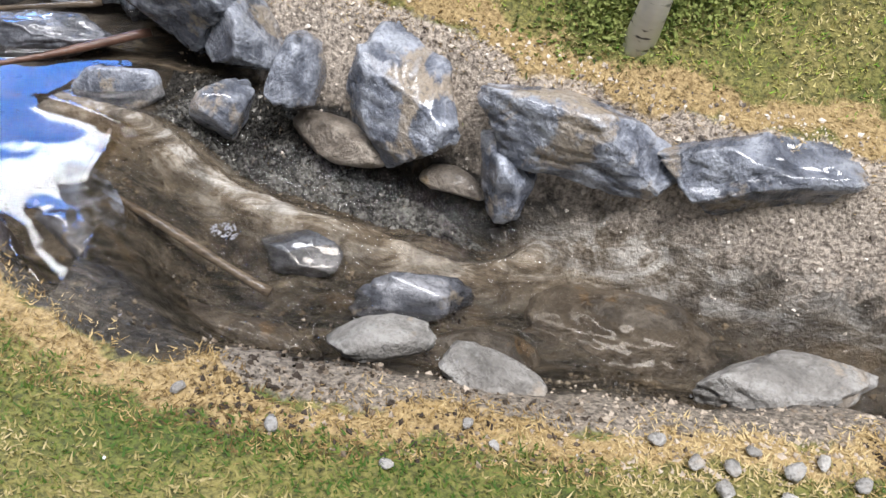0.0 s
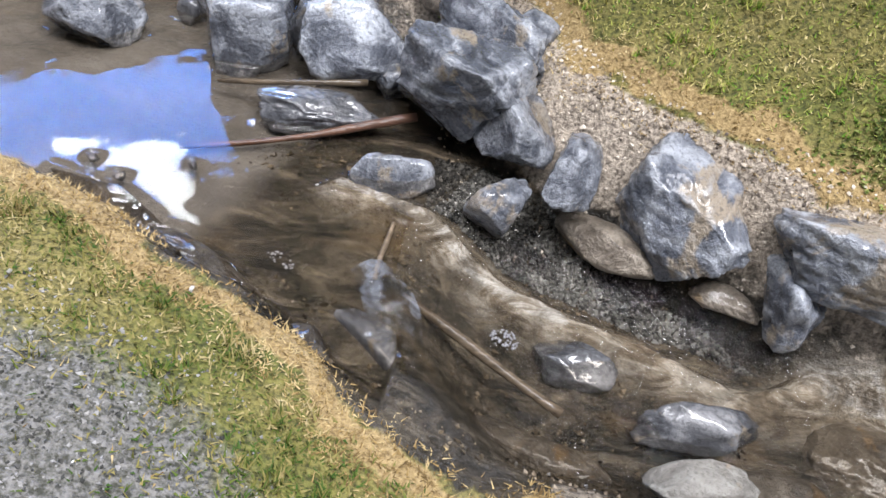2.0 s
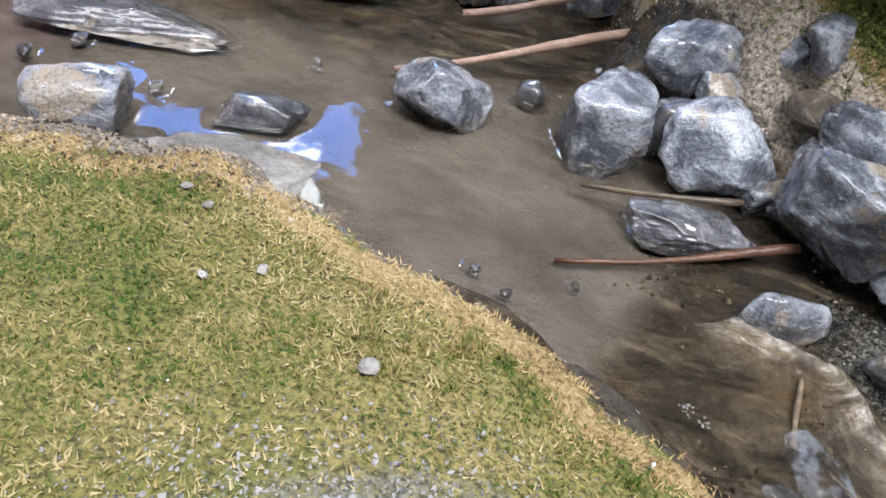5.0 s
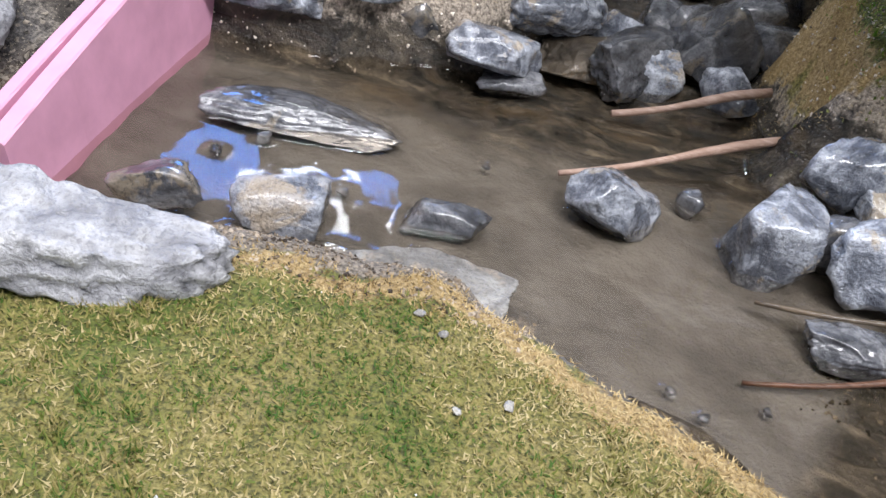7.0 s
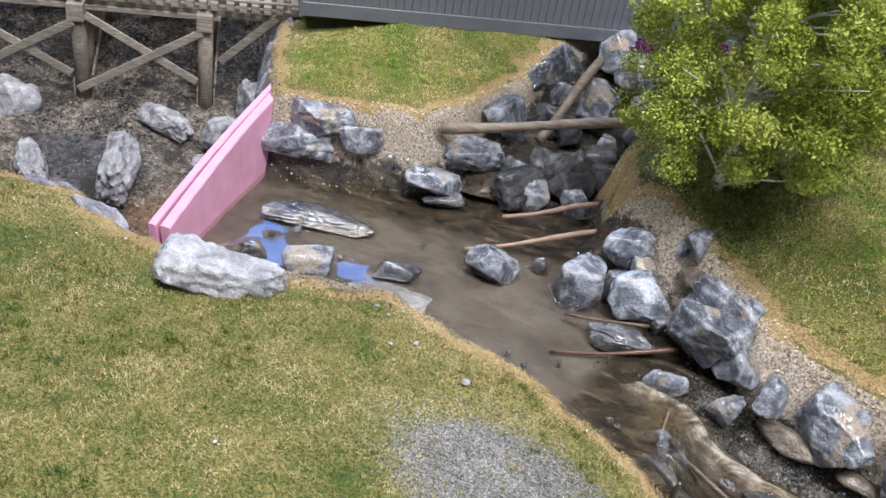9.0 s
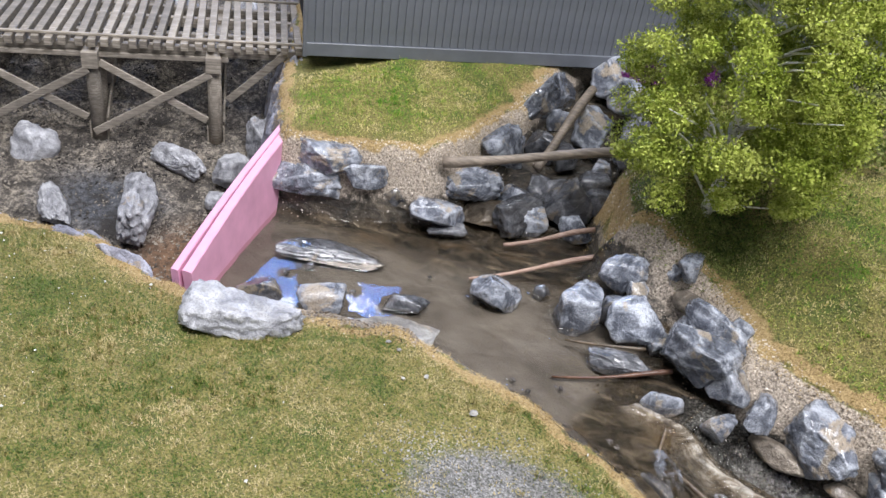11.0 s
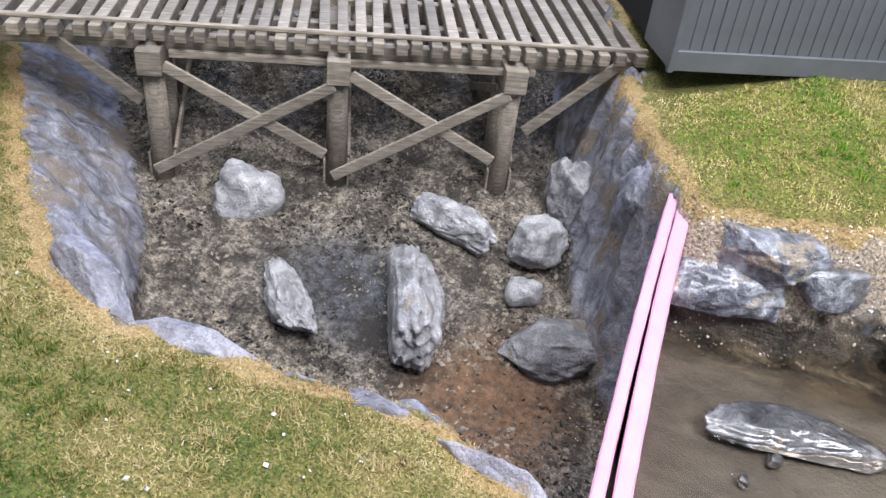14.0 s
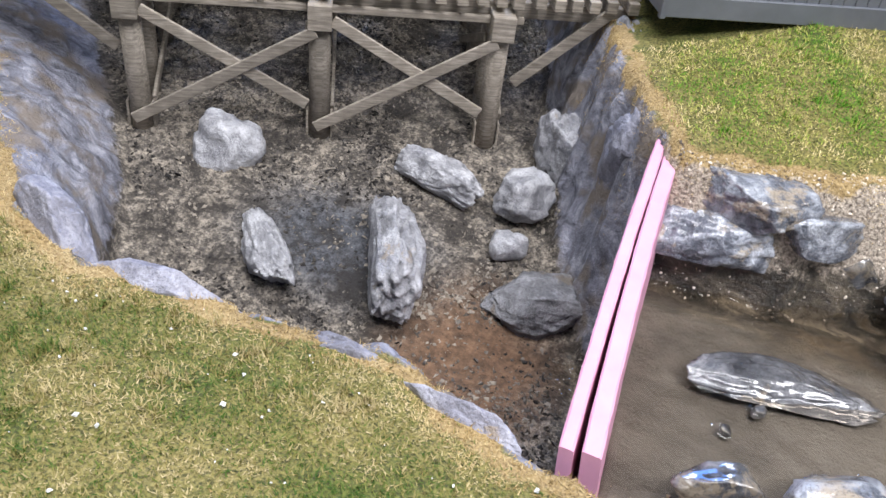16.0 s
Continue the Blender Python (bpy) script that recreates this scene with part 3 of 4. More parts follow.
def rock(x, y, z, lx, ly, lz, yaw, material, label, seed, tilt=0.0, lean=0.0, boxy=0.35, cuts=11, taper=0.0, name="rock", group="stream rocks", rough=1.0, detail=4):
    r = random.Random(seed)
    bm = bmesh.new()
    bmesh.ops.create_icosphere(bm, subdivisions=5 if lx >= 0.04 else detail, radius=1.0)
    planes = []
    for _ in range(cuts):
        d = Vector((r.gauss(0, 1), r.gauss(0, 1), r.gauss(0, 0.8))).normalized()
        planes.append((d, r.uniform(0.56, 0.86)))
    off = Vector((r.uniform(-50, 50), r.uniform(-50, 50), r.uniform(-50, 50)))
    for v in bm.verts:
        p = v.co.copy()
        m = max(abs(p.x), abs(p.y), abs(p.z))
        p = p.lerp(p / m * 0.82, boxy)
        for d, k in planes:
            s = p.dot(d) - k
            if s > 0:
                p -= d * s * 0.97
        p *= 1 + 0.10 * rough * noise.noise(p * 1.5 + off) + 0.045 * rough * noise.noise(p * 4.2 + off) + 0.03 * rough * noise.noise(p * 10 + off) + 0.018 * rough * noise.noise(p * 24 + off)
        if lz > 0.6 * ly:
            p *= 1 - 0.035 * rough * abs(noise.noise(Vector((p.x * 1.2, p.y * 2.5, p.z * 7)) + off))
        cr = abs(noise.noise(p * 2.1 + off * 1.3))
        p *= 1 - 0.07 * rough * max(0.0, 0.1 - cr) / 0.1
        q = 1 + taper * p.x
        v.co = Vector((p.x * lx * 0.6, p.y * ly * 0.61 * q, p.z * lz * 0.6 * (1 + 0.4 * taper * p.x)))
    ob = part(name, bm, material, smooth=True)
    ob.matrix_world = pose(x, y, z, tilt, lean, yaw)
    tagged(ob, label, "rock", group)
    SOLIDS.append((ob, x, y, z, max(lx, ly, lz) * 0.65))
    return ob


for i, (x, y, sz) in enumerate(((-0.2535, 0.228, 0.0036), (-0.287, 0.242, 0.0046), (-0.296, 0.228, 0.004), (-0.222, 0.212, 0.0036), (-0.217, 0.263, 0.0022), (-0.198, 0.183, 0.0034), (-0.123, 0.196, 0.0024), (-0.148, 0.192, 0.0026), (-0.139, 0.187, 0.0026))):
    rock(x, y, 0.1818, sz * 1.3, sz, sz * 0.8, i * 51, WET, "small wet pebble breaking the water", 130 + i, name="pebble", group="pool pebbles", detail=3)
rock(-0.2083, 0.3963, 0.2200, 0.0386, 0.0193, 0.0254, 68, DARKSLATE, "blue-grey rock under the lawn's sandy edge", 88)
GL = "pale grey carved stone half buried in the gully floor"
rock(-0.5510, 0.3260, 0.1600, 0.0300, 0.0270, 0.0300, 30, PALE, "whitish lumpy stone on the gully floor", 1, name="gully_rock", group="gully rocks", cuts=5, boxy=0.15, rough=1.7)
rock(-0.4980, 0.2740, 0.1460, 0.0500, 0.0170, 0.0220, -42, PALE, GL, 2, name="gully_rock", group="gully rocks", cuts=5, boxy=0.15, rough=1.7)
rock(-0.4460, 0.2960, 0.1500, 0.0660, 0.0240, 0.0320, -61, GULLY_STONE, "long grey stone with ragged edges in the gully", 3, name="gully_rock", group="gully rocks", cuts=5, boxy=0.15, rough=1.7)
rock(-0.4500, 0.3580, 0.1570, 0.0450, 0.0190, 0.0220, -19, PALE, GL, 4, name="gully_rock", group="gully rocks", cuts=5, boxy=0.15, rough=1.7)
rock(-0.4050, 0.3610, 0.1600, 0.0280, 0.0240, 0.0240, -4, PALE, GL, 5, name="gully_rock", group="gully rocks", cuts=5, boxy=0.15, rough=1.7)
rock(-0.4010, 0.3320, 0.1480, 0.0160, 0.0160, 0.0140, 21, GULLY_STONE, "small dusty stone on the gully floor", 6, name="gully_rock", group="gully rocks", detail=3, cuts=5, boxy=0.15, rough=1.7)
rock(-0.3780, 0.3120, 0.1380, 0.0520, 0.0340, 0.0220, 12, GULLY_STONE, "low grey-brown slab beside the pink board", 7, name="gully_rock", group="gully rocks")
rock(-0.2870, 0.1550, 0.2040, 0.0540, 0.0320, 0.0290, 20, PALE, "large white-grey boulder on the grass by the pool", 8, taper=-0.25, name="boulder", cuts=6, rough=1.6)
rock(-0.2963, 0.1963, 0.1910, 0.0271, 0.0135, 0.0112, 6, WET, "dark earthy rock beside the pink board", 9)
rock(-0.2627, 0.2081, 0.1880, 0.0311, 0.0215, 0.0178, 23, SLATE, "grey rock standing at the pool's edge", 10)
rock(-0.2194, 0.1941, 0.1860, 0.0548, 0.0255, 0.0120, 1, DUSTY, "flat grey slab sloping into the pool", 11, tilt=14)
rock(-0.2845, 0.2562, 0.1825, 0.0679, 0.0226, 0.0091, 13, WET, "flat wet slate just above the water", 12, boxy=0.2)
rock(-0.2212, 0.2278, 0.1830, 0.0275, 0.0122, 0.0097, 15, WET, "small dark wet rock in the pool", 13)
rock(-0.1743, 0.2565, 0.1870, 0.0283, 0.0212, 0.0192, 22, DARKSLATE, "rounded grey rock standing in the pool", 14, boxy=0.25)
rock(-0.1490, 0.2760, 0.1830, 0.0100, 0.0090, 0.0100, 21, WET, "small wet pebble in the pool", 15, name="pebble", detail=3)
UL = "blue-grey rock on the sandy bank above the pool"
rock(-0.3095, 0.3109, 0.2190, 0.0472, 0.0300, 0.0241, 0, SLATE, UL, 16)
rock(-0.3201, 0.3081, 0.2020, 0.0518, 0.0297, 0.0243, 18, DARKSLATE, "rock with its foot in the pool", 17)
rock(-0.2820, 0.3115, 0.2130, 0.0316, 0.0211, 0.0190, 29, DARKSLATE, UL, 18)
rock(-0.2629, 0.3211, 0.1930, 0.0272, 0.0131, 0.0240, 21, WET, "wet rock at the pool's far edge", 19)
rock(-0.2305, 0.3216, 0.1940, 0.0363, 0.0248, 0.0185, 25, SLATE, "light grey block at the creek mouth", 20)
rock(-0.2233, 0.3174, 0.1840, 0.0255, 0.0132, 0.0100, 24, WET, "low wet rock in the creek mouth", 21)
DL = "dark wet rock in the narrow creek"
rock(-0.2184, 0.3564, 0.2030, 0.0417, 0.0250, 0.0230, 37, DARKSLATE, DL, 22)
rock(-0.2080, 0.4070, 0.2050, 0.0340, 0.0220, 0.0300, 28, SLATE, DL, 23)
rock(-0.1808, 0.3487, 0.1900, 0.0454, 0.0216, 0.0233, 52, WET, DL, 24)
rock(-0.1524, 0.3726, 0.1960, 0.0371, 0.0395, 0.0394, -2, WET, DL, 25)
rock(-0.1504, 0.4397, 0.2240, 0.0257, 0.0236, 0.0335, -12, DARKSLATE, "upright grey block in the creek bed", 26, boxy=0.7, cuts=5)
rock(-0.1494, 0.5119, 0.2430, 0.0295, 0.0280, 0.0326, 23, SLATE, "grey rock below the dark building", 27)
rock(-0.1282, 0.4799, 0.2410, 0.0302, 0.0378, 0.0246, 67, SLATE, "pale-topped rock below the dark building", 28)
rock(-0.1919, 0.4704, 0.2270, 0.0739, 0.0226, 0.0371, 68, DARKSLATE, "long rock face under the lawn's edge", 29)
rock(-0.0900, 0.4400, 0.2430, 0.0440, 0.0260, 0.0260, 35, SLATE, "grey slab on the creek's far bank", 30)
rock(-0.1280, 0.3750, 0.2000, 0.0260, 0.0220, 0.0260, 60, WET, DL, 31)
rock(-0.1750, 0.3850, 0.1940, 0.0240, 0.0200, 0.0200, 10, WET, DL, 32)
rock(-0.1650, 0.4200, 0.2060, 0.0220, 0.0220, 0.0220, 80, WET, DL, 33)
rock(-0.1180, 0.4150, 0.2160, 0.0260, 0.0240, 0.0280, 45, WET, DL, 34)
rock(-0.1254, 0.2604, 0.1900, 0.0286, 0.0275, 0.0267, 28, DARKSLATE, "squarish wet rock with a sandy patch", 36, boxy=0.6)
rock(-0.1014, 0.2940, 0.1990, 0.0370, 0.0219, 0.0262, 30, DARKSLATE, "blue-grey rock in the heap by the pool", 37)
rock(-0.0909, 0.2601, 0.1910, 0.0329, 0.0263, 0.0266, 39, DARKSLATE, "rock with sandy stains in the heap by the pool", 38)
rock(-0.0480, 0.2510, 0.2050, 0.0462, 0.0147, 0.0210, -49, DARKSLATE, "narrow blue-grey rock on the sandy slope", 39)
rock(-0.0630, 0.2790, 0.2000, 0.0220, 0.0160, 0.0120, -47, BROWN, "brown stained flat stone among the rocks", 40)
rock(-0.0597, 0.2350, 0.1970, 0.0451, 0.0270, 0.0319, -38, DARKSLATE, "big dark blue-grey boulder on the bank", 41, boxy=0.6, cuts=7)
rock(-0.0409, 0.2238, 0.1910, 0.0247, 0.0202, 0.0231, -36, DARKSLATE, "rock with sandy crust on the bank", 42)
rock(-0.0980, 0.2280, 0.1835, 0.0400, 0.0150, 0.0100, 7, WET, "flat wet slate between two twigs", 43, boxy=0.2)
rock(-0.0722, 0.2074, 0.1810, 0.0244, 0.0136, 0.0136, 20, DARKSLATE, "rounded wet stone at the pool's outlet", 44, boxy=0.1)
rock(-0.0409, 0.2013, 0.1810, 0.0178, 0.0124, 0.0170, 24, SLATE, "small grey block beside the stream", 45)
rock(-0.0225, 0.2091, 0.1880, 0.0231, 0.0135, 0.0223, -104, DARKSLATE, "small upright grey rock", 46, boxy=0.25)
rock(0.0090, 0.2048, 0.1870, 0.0402, 0.0262, 0.0263, -72, SLATE, "large slanting blue-grey boulder with white scuffs", 47, boxy=0.6, cuts=7, taper=-0.3, lean=18)
rock(0.0528, 0.1841, 0.1970, 0.0514, 0.0239, 0.0223, -30, SLATE, "long blue-grey boulder on the sandy bank", 48, boxy=0.55, cuts=8)
rock(0.0379, 0.1861, 0.1790, 0.0193, 0.0129, 0.0218, -72, SLATE, "light grey block standing by the stream", 49, boxy=0.7, cuts=5)
rock(0.0999, 0.1744, 0.1960, 0.0530, 0.0255, 0.0207, -4, SLATE, "broad grey rock with white scuffs", 50)
rock(0.1310, 0.1673, 0.1860, 0.0165, 0.0132, 0.0153, -8, SLATE, "small grey rock at the stream's edge", 51)
rock(-0.0085, 0.2019, 0.1740, 0.0322, 0.0124, 0.0094, -28, BROWN, "brownish flat stone under the big boulder", 52)
rock(0.0252, 0.1905, 0.1710, 0.0201, 0.0100, 0.0071, -20, BROWN, "ochre stained stone under the boulders", 53)
rock(0.0124, 0.1538, 0.1630, 0.0299, 0.0134, 0.0118, 4, WET, "speckled wet stone lying in the stream", 54, boxy=0.15)
rock(-0.0159, 0.1672, 0.1610, 0.0224, 0.0131, 0.0100, 5, WET, "rounded wet stone in the stream", 55, boxy=0.1)
rock(0.0067, 0.1274, 0.1770, 0.0249, 0.0105, 0.0077, 13, DUSTY, "grey-brown slab at the gravel's edge", 56)
rock(0.0323, 0.1176, 0.1760, 0.0237, 0.0111, 0.0085, -19, DUSTY, "wedge-shaped grey rock on the gravel", 57, taper=-0.3)
rock(0.0985, 0.1247, 0.1700, 0.0455, 0.0162, 0.0152, 8, DUSTY, "long mottled rock at the stream's near edge", 58)
rock(-0.0660, 0.1490, 0.1700, 0.0270, 0.0150, 0.0200, -43, WET, "wet dark rock under the small waterfall", 59)
rock(0.1170, 0.1700, 0.1660, 0.0760, 0.0220, 0.0120, -6, CREAM, "pale wet ledge in the stream", 60, boxy=0.1)
rock(0.0660, 0.1570, 0.1495, 0.0640, 0.0300, 0.0200, -9, WETBROWN, "broad brown rounded rock under the running water", 61, boxy=0.05, cuts=3)
rock(0.0300, 0.1380, 0.1580, 0.0360, 0.0140, 0.0120, -5, WETBROWN, "ochre stone under the stream's near bank", 65, boxy=0.1)
rock(-0.0300, 0.1400, 0.1580, 0.0500, 0.0140, 0.0120, -10, WETBROWN, "layered brown ledge under the near bank", 66, boxy=0.1)
rock(-0.0800, 0.1400, 0.1760, 0.0240, 0.0160, 0.0180, -30, WETBROWN, "brown wet rock at the pool's outlet", 67)
rock(-0.1080, 0.1580, 0.1800, 0.0400, 0.0120, 0.0080, -32, WETBROWN, "flat brown wet stone along the pool's near edge", 68, boxy=0.2)
rock(-0.1400, 0.1800, 0.1790, 0.0340, 0.0100, 0.0060, -28, WETBROWN, "thin dark brown stone just under the near shore", 69, boxy=0.2)

rock(-0.0845, 0.2985, 0.2080, 0.0396, 0.0165, 0.0176, -42, DARKSLATE, "narrow blue-grey rock at the top of the heap", 140)
rock(-0.1050, 0.2680, 0.1880, 0.0192, 0.0144, 0.0192, 10, WET, "small dark rock wedged in the heap", 141)
rock(-0.1960, 0.3560, 0.1840, 0.0620, 0.0260, 0.0160, 42, WETBROWN, "smooth brown wet slope in the creek mouth", 142, boxy=0.1, cuts=4)
rock(-0.1180, 0.4400, 0.2260, 0.0300, 0.0220, 0.0300, 70, WET, "dark tilted slab in the creek bed", 143)

for i, (x, y, sz) in enumerate(((-0.1733, 0.3512, 0.022), (-0.1628, 0.3855, 0.018), (-0.1411, 0.3523, 0.020), (-0.1394, 0.3969, 0.022), (-0.1368, 0.4140, 0.020), (-0.1849, 0.4289, 0.022), (-0.1806, 0.4659, 0.018), (-0.1634, 0.4272, 0.016), (-0.1883, 0.3710, 0.020))):
    rock(x, y, height(x, y) + sz * 0.25, sz * 1.3, sz * 0.9, sz, i * 67, WET if i % 2 else DARKSLATE, "small dark wet stone packed in the creek bed", 150 + i)
for i, (x, y, sz) in enumerate(((-0.0761, 0.2555, 0.014), (-0.0680, 0.2909, 0.016), (-0.0961, 0.2844, 0.014), (-0.0586, 0.2668, 0.014), (-0.0399, 0.2533, 0.016))):
    rock(x, y, height(x, y) + sz * 0.3, sz * 1.4, sz * 0.9, sz * 0.9, 20 + i * 53, DARKSLATE, "small blue-grey stone filling the rock heap", 170 + i)

# ---- twigs and logs ----
def twig(name, ends, r0, r1, material, label, seed, bend=0.002, category="twig", steps=14):
    r = random.Random(seed)
    a, b = Vector(ends[0]), Vector(ends[1])
    side = (b - a).cross(Vector((0, 0, 1))).normalized()
    pts, rad = [], []
    ph = r.uniform(0, 6)
    for i in range(steps):
        f = i / (steps - 1)
        pts.append(a.lerp(b, f) + side * bend * math.sin(f * 4 + ph) + Vector((0, 0, bend * 0.4 * math.sin(f * 5 + ph * 2))))
        rad.append((r0 + (r1 - r0) * f) * (1 + 0.12 * math.sin(9 * f + ph)))
    ob = part(name, tube(pts, rad, 10, 0.1, seed), material, smooth=True)
    return tagged(ob, label, category, "twigs")


twig("twig", ((-0.130, 0.206, 0.180), (-0.067, 0.229, 0.186)), 0.0006, 0.0014, TWIG_RED, "wet reddish-brown twig lying across the pool's outlet", 1)
twig("twig", ((-0.128, 0.234, 0.185), (-0.084, 0.239, 0.190)), 0.0007, 0.0010, WETBARK, "thin bark-covered twig lying on a wet slate", 2)
twig("twig", ((-0.195, 0.272, 0.183), (-0.12, 0.316, 0.193)), 0.0009, 0.0019, TWIG_PALE, "pinkish peeled twig dipping into the pool", 3)
twig("twig", ((-0.184, 0.319, 0.184), (-0.128, 0.343, 0.196)), 0.0012, 0.0020, TWIG_PALE, "pale twig resting between bank and pool", 4)
twig("log", ((-0.069, 0.169, 0.178), (-0.020, 0.147, 0.168)), 0.0011, 0.0013, WETBARK, "small wet log damming the stream", 5, 0.0008, "log")
twig("stick", ((-0.068, 0.187, 0.182), (-0.069, 0.168, 0.179)), 0.0006, 0.0008, BARK, "short stick propped on the log", 6, 0.0004)
twig("log", ((-0.236, 0.338, 0.224), (-0.082, 0.368, 0.255)), 0.0034, 0.0028, BARK, "long bare log bridging the narrow creek", 7, 0.003, "log", 20)
twig("stick", ((-0.182, 0.392, 0.207), (-0.155, 0.448, 0.253)), 0.0032, 0.0036, BARK, "broken stick slanting up the creek bed", 8, 0.002, "stick")

# ---- pink foam dam ----
def board(name, offset, gap, z0, thick, near, label, seed):
    r = random.Random(seed)
    bm = bmesh.new()
    n, rows = 28, []
    for i in range(n):
        f = i / (n - 1)
        y = near + f * (0.3225 - near)
        x = -0.3365 - 0.007 * f - 0.001 * math.sin(math.pi * f) + offset + gap * (1 - f) ** 1.5
        top = 0.2015 + 0.0262 * f + 0.0012 * math.sin(math.pi * f)
        e, lean = 0.0006, 0.004
        ring = []
        for dx, z in ((-thick / 2 + lean, z0), (-thick / 2, top - e), (-thick / 2 + e, top), (thick / 2 - e, top), (thick / 2, top - e), (thick / 2 + lean, z0)):
            j = r.uniform(-0.00012, 0.00012)
            ring.append(bm.verts.new((x + dx + j, y, z + j)))
        rows.append(ring)
    for a, b in zip(rows, rows[1:]):
        for k in range(6):
            bm.faces.new((a[k], a[(k + 1) % 6], b[(k + 1) % 6], b[k]))
    bm.faces.new(rows[0])
    bm.faces.new(rows[-1][::-1])
    bmesh.ops.recalc_face_normals(bm, faces=bm.faces)
    ob = part(name, bm, FOAM)
    return tagged(ob, label, "foam board", "foam dam boards")


board("foam_board", 0.0027, 0.0013, 0.165, 0.0058, 0.180, "pink foam board standing on edge as a dam", 1)
board("foam_board", -0.0027, -0.0004, 0.150, 0.0044, 0.179, "second pink foam board pressed against the first", 2)

# ---- trestle ----
TR = pose(-0.5135, 0.358, 0.0025, 0, 0, 27.3)


def trestle():
    t = empty("trestle_bridge", TR)
    tagged(t, "weathered grey wooden trestle bridge spanning the gully", "bridge")
    r = random.Random(4)
    me = None
    u = -0.36
    while u < 0.150:
        if me is None:
            ob = part("tie", box(0.0055, 0.118, 0.006, None, 0.0004), TIMBER, t)
            me = ob.data
        else:
            ob = new("tie", me)
            ob.parent = t
        ob.matrix_basis = pose(u, 0.058 + r.uniform(-0.0015, 0.0015), 0.2365 + r.uniform(-0.0003, 0.0003), 0, 0, r.uniform(-1.2, 1.2))
        u += 0.0094
    for v in (0.006, 0.110):
        part("guard_rail", beam((-0.362, v, 0.2405), (0.152, v, 0.2405), 0.0028, 0.002), TIMBER, t)
    for v in (0.012, 0.04, 0.078, 0.106):
        part("stringer", beam((-0.36, v, 0.2295), (0.152, v, 0.2295), 0.006, 0.008), TIMBER, t)
    BENTS = (-0.093, -0.004, 0.084)
    for u in BENTS:
        part("cap", beam((u, -0.006, 0.2245), (u, 0.122, 0.2235), 0.0115, 0.0125), TIMBER, t)
        for v in (0.004, 0.108):
            wx, wy, _ = TR @ Vector((u, v, 0))
            g = height(wx, wy)
            part("post", tube([(u, v + 0.001, g - 0.012), (u, v, 0.19), (u, v - 0.001, 0.2185)], [0.0056, 0.0054, 0.0053], 14, 0.02, int(u * 1000)), TIMBER, t, smooth=True)
            for s in (-1, 1):
                part("footing", beam((u + s * 0.0062, v + 0.001, g - 0.006), (u + s * 0.0062, v + 0.001, g + 0.011), 0.006, 0.0012), TIMBER, t)
        for v in (0.036, 0.074):
            wx, wy, _ = TR @ Vector((u, v, 0))
            part("post", tube([(u, v + (v - 0.055) * 0.2, height(wx, wy) - 0.01), (u, v, 0.2185)], [0.0044, 0.0042], 12, 0.02, int(v * 1000)), TIMBER, t, smooth=True)
        for a, b in (((u - 0.0065, 0.006, 0.216), (u - 0.0065, 0.108, 0.172)), ((u + 0.0065, 0.108, 0.216), (u + 0.0065, 0.006, 0.172))):
            part("sway_brace", beam(a, b, 0.0018, 0.005), TIMBER, t)
    for u, w in zip(BENTS, BENTS[1:]):
        for v in (-0.0035, 0.115):
            part("brace", beam((u - 0.002, v - 0.0012, 0.1665), (w - 0.002, v - 0.0012, 0.2175), 0.0018, 0.0058), TIMBER, t)
            part("brace", beam((u + 0.006, v + 0.0012, 0.2225), (w - 0.006, v + 0.0012, 0.178), 0.0018, 0.0058), TIMBER, t)
    for v, z in ((0.004, 0.2262), (0.112, 0.2262), (0.112, 0.204), (0.116, 0.190)):
        part("girt", beam((-0.085, v, z), (0.095, v, z), 0.003, 0.0036), TIMBER, t)
    for v in (0.004, 0.112):
        part("knee_brace", beam((0.1385, v, 0.2335), (0.094, v, 0.193), 0.002, 0.0058), TIMBER, t)
        part("knee_brace", beam((-0.1385, v, 0.2315), (-0.1, v, 0.2005), 0.002, 0.0058), TIMBER, t)

trestle()

# ---- dark building ----
def building():
    b = empty("building", pose(-0.366, 0.401, 0.247, 0, 0, 28.3))
    tagged(b, "dark grey plank-clad model building on the lawn", "building")
    part("wall", box(0.50, 0.04, 0.082, pose(0.251, 0.023, 0.041)), GREYPAINT, b)
    # Shade of the gap behind the wall, put in as a solid black box.
    part("dark_gap_box", box(0.494, 0.18, 0.08, pose(0.251, 0.1335, 0.04)), GAPBLACK, b, "black box standing in for the dark gap behind the wall")
    r = random.Random(2)
    me = part("siding_board", box(0.0058, 0.0016, 0.074, None, 0.0003), GREYPAINT, b)
    me.location = (0.004, 0.002, 0.0455)
    for i in range(1, 83):
        o = new("siding_board", me.data)
        o.parent = b
        o.location = (0.004 + i * 0.00601, 0.002 + r.uniform(-0.0001, 0.0001), 0.0455)
    part("base_strip", beam((0.0, 0.0005, 0.006), (0.50, 0.0005, 0.006), 0.002, 0.010), GREYPAINT, b)
    part("corner_trim", beam((0.0, 0.001, 0.0), (0.0, 0.001, 0.082), 0.003, 0.003), GREYPAINT, b)


building()

